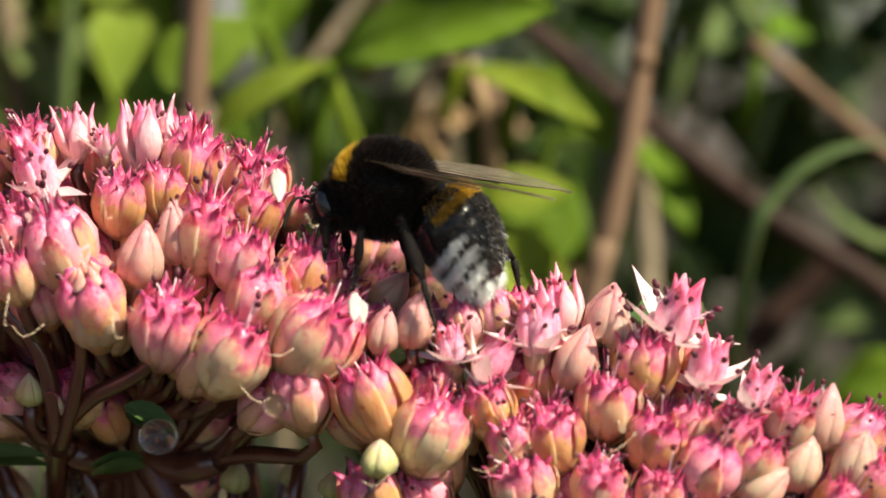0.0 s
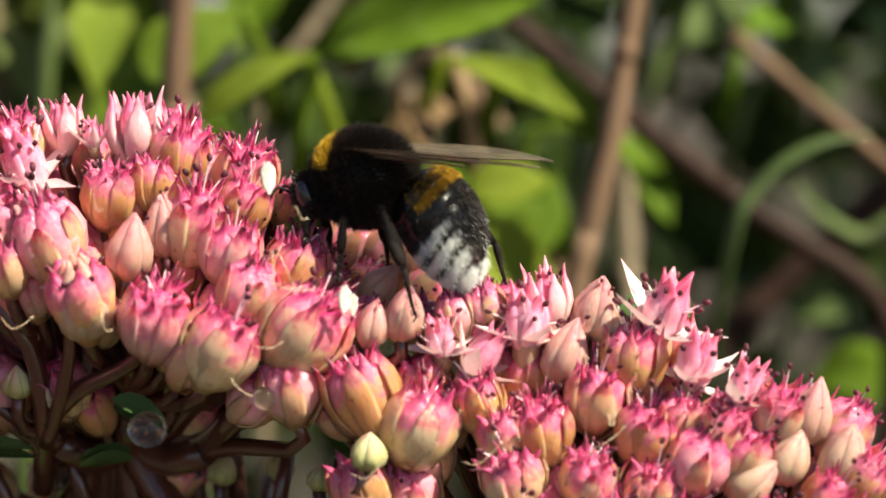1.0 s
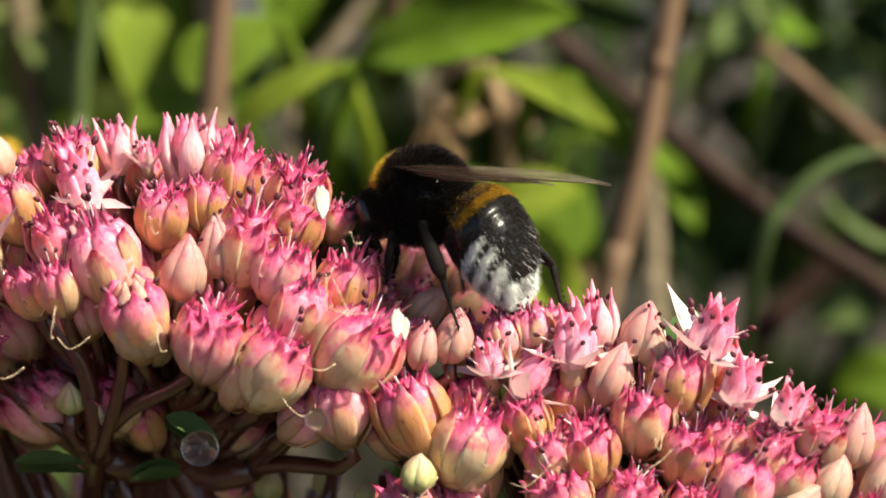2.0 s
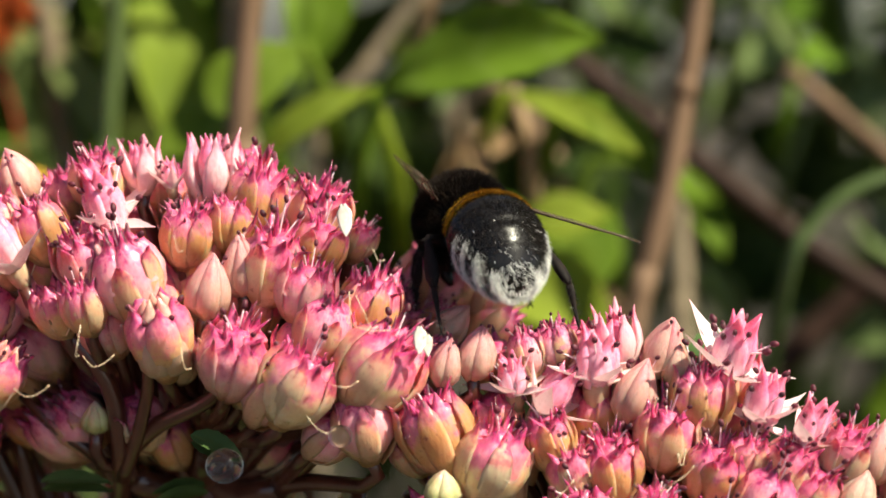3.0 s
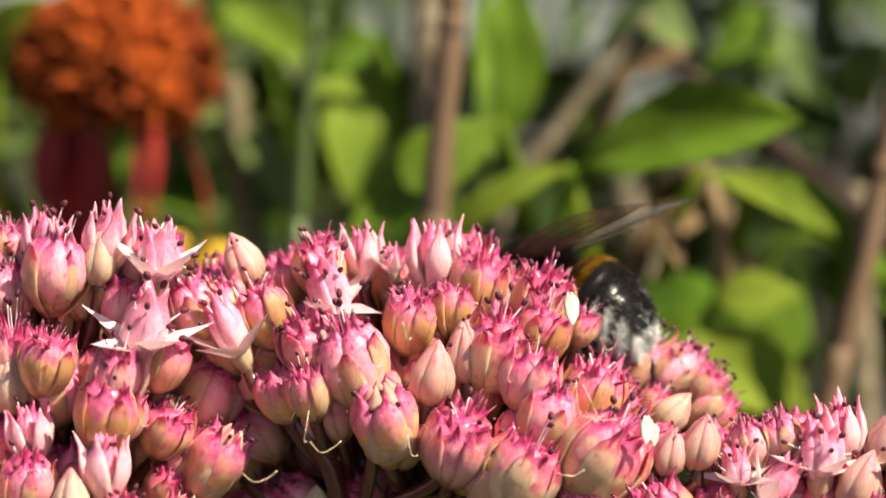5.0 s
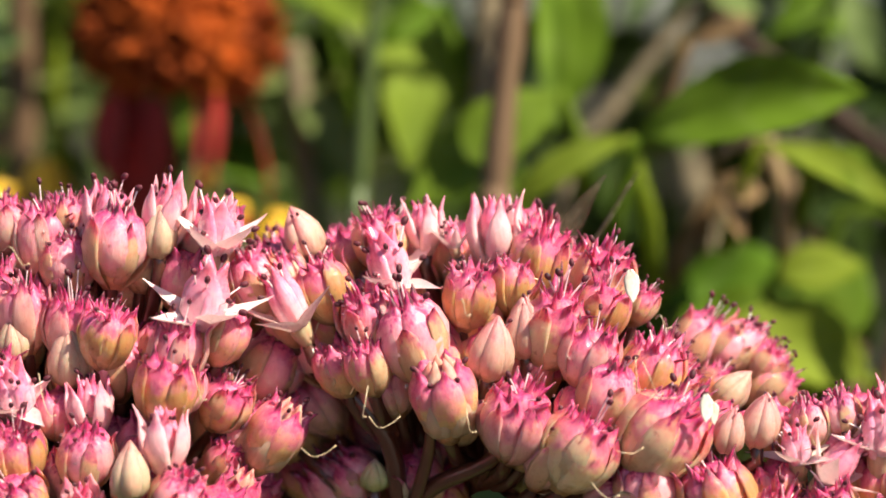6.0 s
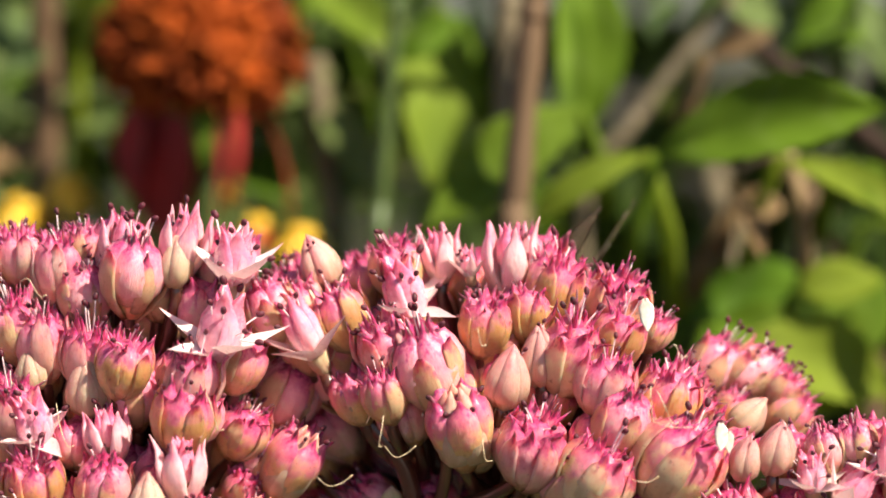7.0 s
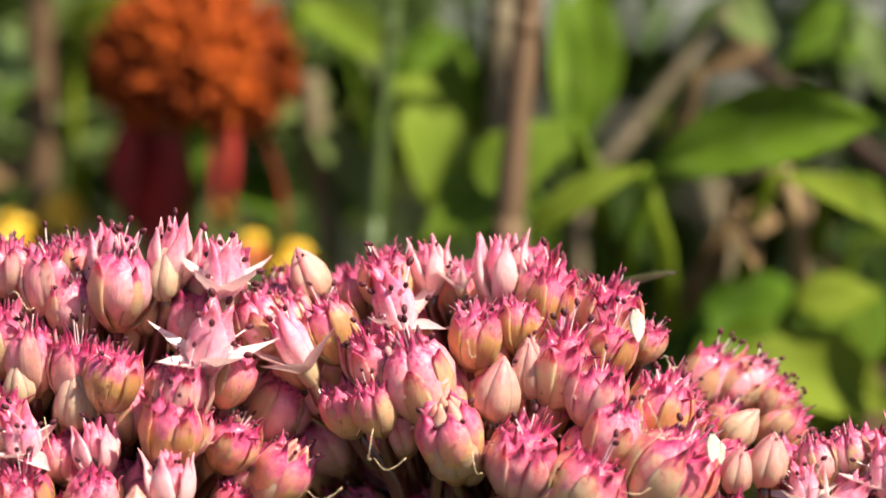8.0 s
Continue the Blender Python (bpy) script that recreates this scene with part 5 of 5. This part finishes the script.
def ray_flower(name, label, centre, radius, rays, stem_foot, cone=True):
    """A domed flower head on a stem: a cone of many small florets and hanging rays (angle, droop, length, width, material)."""
    c = Vector(centre)
    top = thing(name, label, "flower", (stem_foot[0] * MM, stem_foot[1] * MM, 0))
    off = c * MM - top.location
    bm = bmesh.new()
    tube(bm, [q * MM - top.location for q in curve_points([c + Vector((0, 0, -radius * .5)), c + Vector((1, 2, -60)), Vector((stem_foot[0], stem_foot[1], 0))], 14)], [.0012 + .0001 * k for k in range(14)], 8)
    part("stem", bm, M_GREENSTEM, top)
    bm = bmesh.new()
    ellipsoid(bm, off, (radius * .93 * MM, radius * .93 * MM, radius * (.82 if cone else .64) * MM), 24, 14)
    if cone:
        n = 560
        for k in range(n):
            v = 1 - 1.8 * (k + .5) / n
            v, a = v + rng.uniform(-.05, .05), k * 2.39996 + rng.uniform(-.25, .25)
            v = max(-.98, min(.98, v))
            q = Vector((math.cos(a) * math.sqrt(max(0, 1 - v * v)), math.sin(a) * math.sqrt(max(0, 1 - v * v)), v * .84))
            d = q.normalized()
            f = d.orthogonal().normalized()
            g = d.cross(f)
            base = off + q * radius * .9 * MM
            w, h = radius * rng.uniform(.05, .11) * MM, radius * rng.uniform(.04, .34) * MM
            ring_loft(bm, [[base + (f * math.cos(t) + g * math.sin(t)) * w for t in (0, 1.57, 3.14, 4.71)], [base + d * h * .7 + (f * math.cos(t) + g * math.sin(t)) * w * .8 for t in (0, 1.57, 3.14, 4.71)], [base + d * h]], False)
    tagged(part("cone", bm, M_CONE if cone else M_YELLOWRAY, top), kind="stuff" if cone else "")
    for k, (ang, droop, ln, w, mat) in enumerate(rays):
        bm = bmesh.new()
        blade(bm, ln * MM, w * MM, 0.5, 0.2, 0.0003, 0.0, 10, 5, 0.05, 1.6, k)
        ob = part("ray", bm, mat, top)
        a = radians(ang)
        ob.matrix_basis = Matrix.Translation(off + Vector((math.cos(a) * radius * (.66 if cone else .75), math.sin(a) * radius * (.66 if cone else .75), -radius * (.58 if cone else .30))) * MM) @ Euler((0, radians(droop), a), "XYZ").to_matrix().to_4x4()
    return top


ray_flower("rust_coneflower", "spent rust-orange coneflower with drooping dark red rays", (-64.2, 288, 506.6), 10.8,
           [(-120, 84, 17, 11.5, M_REDRAY), (-152, 80, 16, 10.0, M_REDRAY), (-60, 84, 14, 1.3, M_REDRAY), (-44, 80, 12, 1.6, M_REDRAY), (-4, 60, 15, 1.6, M_RUSTRAY),
            (150, 78, 15, 6, M_REDRAY), (110, 80, 13, 5, M_REDRAY), (-90, 86, 7, 2.6, M_LEAF_GREY), (-75, 80, 8, 2.4, M_LEAF), (-105, 82, 7, 2.4, M_LEAF)], (-65, 300))
for k, (x, y, z, r) in enumerate(((-85.5, 288, 487.8, 2.2), (-81.0, 292, 490.0, 2.3), (-52.8, 292, 484.6, 2.0), (-58.3, 294, 485.6, 1.7), (-65, 296, 490.5, 2.2))):
    ray_flower("yellow_flower", "small golden yellow garden flower on a thin stem", (x, y, z), r, [(a, 20 + 25 * (a % 3), r * 1.5, r * .9, M_YELLOWRAY if k != 3 else M_ORANGERAY) for a in range(0, 360, 40)], (x + 4, y + 12), False)


def foliage(name, label, count, box, sizes, material, seed):
    """A crowd of leaves too many to count, in one mesh."""
    r = random.Random(seed)
    vs, fs = [], []
    for k in range(count):
        m = Matrix.Translation([r.uniform(*b) for b in box]) @ Euler((r.uniform(-1, 1), r.uniform(-.6, 1.1), r.uniform(0, 6.28))).to_matrix().to_4x4()
        ln = r.uniform(*sizes)
        w = ln * r.uniform(.25, .5)
        b0 = len(vs)
        for i in range(6):
            u = i / 5
            hw = w / 2 * math.sin(math.pi * min(.98, max(.03, u ** .85)))
            z = -ln * .25 * u * u
            for v in (-1, 0, 1):
                vs.append(m @ Vector((u * ln, v * hw, z + abs(v) * hw * .3)))
        for i in range(5):
            for j in range(2):
                a = b0 + i * 3 + j
                fs.append((a, a + 3, a + 4, a + 1))
    me = bpy.data.meshes.new(name)
    me.from_pydata(vs, [], fs)
    return tagged(part_of(name, me, material), label, "foliage", kind="stuff")


# unseen leaves added overhead to keep the sun off the background
foliage("tall_growth", "added leafy canopy out of view, shading the plants below", 1000, ((.145, .6), (.235, .60), (.63, .80)), (.03, .06), M_LEAF, 9)
# unseen stems added so that the overhead leaves stand on something
tall = thing("canopy_stems", "added green stems out of view, holding up the shade canopy", "plant", (0.36, 0.42, 0.0))
for k in range(9):
    x, y = rng.uniform(.17, .56), rng.uniform(.27, .57)
    bm = bmesh.new()
    tube(bm, [Vector(q) - tall.location for q in curve_points([(x * .8 + .07, y * .8 + .08, 0), (x, y, .35), (x + rng.uniform(-.03, .03), y, .79)], 12)], [.004 - .0002 * i for i in range(12)], 8)
    part("stem", bm, M_GREENSTEM, tall)
# the hedge gets its shade from the near-black leaf colour
foliage("hedge_foliage", "dense garden foliage in the distance, coloured as if in shade", 5200, ((-.7, .7), (.42, 1.1), (0, .72)), (.03, .07), M_LEAF_SHADED, 1)
foliage("undergrowth", "mid-green undergrowth among the plants", 300, ((-.35, .02), (.36, .60), (.05, .50)), (.02, .045), M_LEAF, 2)
foliage("grey_undergrowth", "grey-green fine leaves among the plants", 800, ((-.35, .03), (.34, .55), (.15, .57)), (.010, .025), M_LEAF_GREY, 3)
foliage("fine_foliage", "fine grey-green leaflets round the coneflower", 420, ((-.14, -.035), (.30, .37), (.42, .535)), (.005, .011), M_LEAF_GREY, 6)
foliage("fine_foliage", "fine grey-green leaflets beside the leafy plant", 150, ((-.01, .10), (.295, .35), (.495, .57)), (.006, .014), M_LEAF_GREY, 16)
foliage("dry_litter", "dry brown leaf litter under the plants", 700, ((-.3, .3), (.05, .6), (.0, .02)), (.02, .05), M_WITHER, 4)


# ---- what moves ----
def bee_pose(x, y, z, heading, pitch=0.0, roll=0.0):
    return Matrix.Translation((x * MM, y * MM, z * MM)) @ Euler((radians(roll), radians(-pitch), radians(heading)), "XYZ").to_matrix().to_4x4()


BEE_ROWS = [
    (0.0, -4.62, 193.6, 487.71, 168, 3, 0),
    (0.5, -4.49, 193.6, 488.09, 168, 3, 0),
    (1.0, -5.34, 193.6, 488.03, 169, 2, 0),
    (1.5, -5.00, 193.8, 487.94, 169, 2, 0),
    (1.7, -5.21, 194.5, 487.92, 166, 2, 0),
    (2.8, -3.01, 198.5, 489.53, 112, -14, 0),
    (3.0, -3.28, 198.8, 487.54, 112, -14, 0),
    (3.2, -7.00, 200.0, 488.97, 121, -12, 0),
    (3.5, -11.27, 202.0, 488.95, 127, -15, 0),
    (4.0, -14.65, 205.0, 488.85, 144, -18, 0),
    (4.5, -15.05, 206.0, 488.88, 144, -15, 0),
    (4.7, -14.85, 206.5, 489.52, 146, -15, 0),
    (5.8, -18.51, 210.0, 481.71, 160, -8, 0),
    (6.5, -20.18, 210.0, 479.62, 160, -8, 0),
    (7.0, -21.00, 210.0, 480.23, 160, -7, 0),
    (7.2, -20.54, 208.0, 482.89, 158, -7, 0),
    (7.4, -18.51, 207.5, 488.83, 154, -15, 0),
    (7.6, -18.56, 207.5, 488.65, 155, -15, 0),
    (7.8, -18.28, 208.0, 487.81, 157, -15, 0),
    (8.0, -21.60, 208.0, 484.50, 160, -10, 0),
]


def motions():
    walk(bee, [(t, bee_pose(*row)) for t, *row in BEE_ROWS])
    # wings: degrees out from the body, up, and twist; a shiver now and then
    beats = [(0.0, 6, -8, 11), (0.5, 7, -7, 11), (1.0, 6, -3, 11), (1.7, 7, -2, 11), (2.8, 46, 2, 0), (3.0, 44, 2, 0), (3.2, 34, 0, 2), (3.5, 15, -15, 3), (4.0, 10, 0, 16), (4.5, 6, -3, 20), (4.7, 6, -3, 20), (5.8, 10, 50, 5), (7.0, 10, 50, 5), (7.3, -4, 50, 5), (7.5, -10, 9, 14), (7.8, -10, 8, 14), (8.0, -8, 6, 14)]
    for wing, side, rear in WINGS:
        flick = lambda t: (-21, -7, 50) if side > 0 and 2.7 < t < 3.1 else (-10, -26, 0) if 2.7 < t < 3.3 else (0, 0, 0)
        walk(wing, [(t, wing_pose(side, rear, out + flick(t)[0] + rear * 2, up + flick(t)[1] - rear * 1.5, twist + flick(t)[2])) for t, out, up, twist in beats])
    for k, leg in enumerate(LEGS):
        swing = (3, -4, 5, -3, 4, -5)[k]
        roll = (-6, -8, -10, 6, 6, 4)[k]
        back, side = (-15, -24) if k == 2 else (-swing, 0)
        walk(leg, [(0.0, pose(0, 0, 0)), (1.5, pose(0, 0, 0, 0, swing * .3, 0)), (2.3, pose(0, 0, 0, 0, -swing, swing)), (3.0, pose(0, 0, 0, roll, -14 if k == 2 else 0)), (3.4, pose(0, 0, 0, roll * .5, back, side)), (4.5, pose(0, 0, 0, 0, back, side)), (6.0, pose(0, 0, 0, 0, back + 4, side)), (8.0, pose(0, 0, 0, 0, back, side))])
    walk(abdomen, [(t, pose(-3.4 * MM, 0, -0.35 * MM, 0, -46 + d, 0)) for t, d in ((0.0, 7), (0.5, 6), (1.0, 8), (1.7, 7), (2.8, 14), (3.5, 12), (4.5, 10), (6.0, 14), (8.0, 14))])


motions()
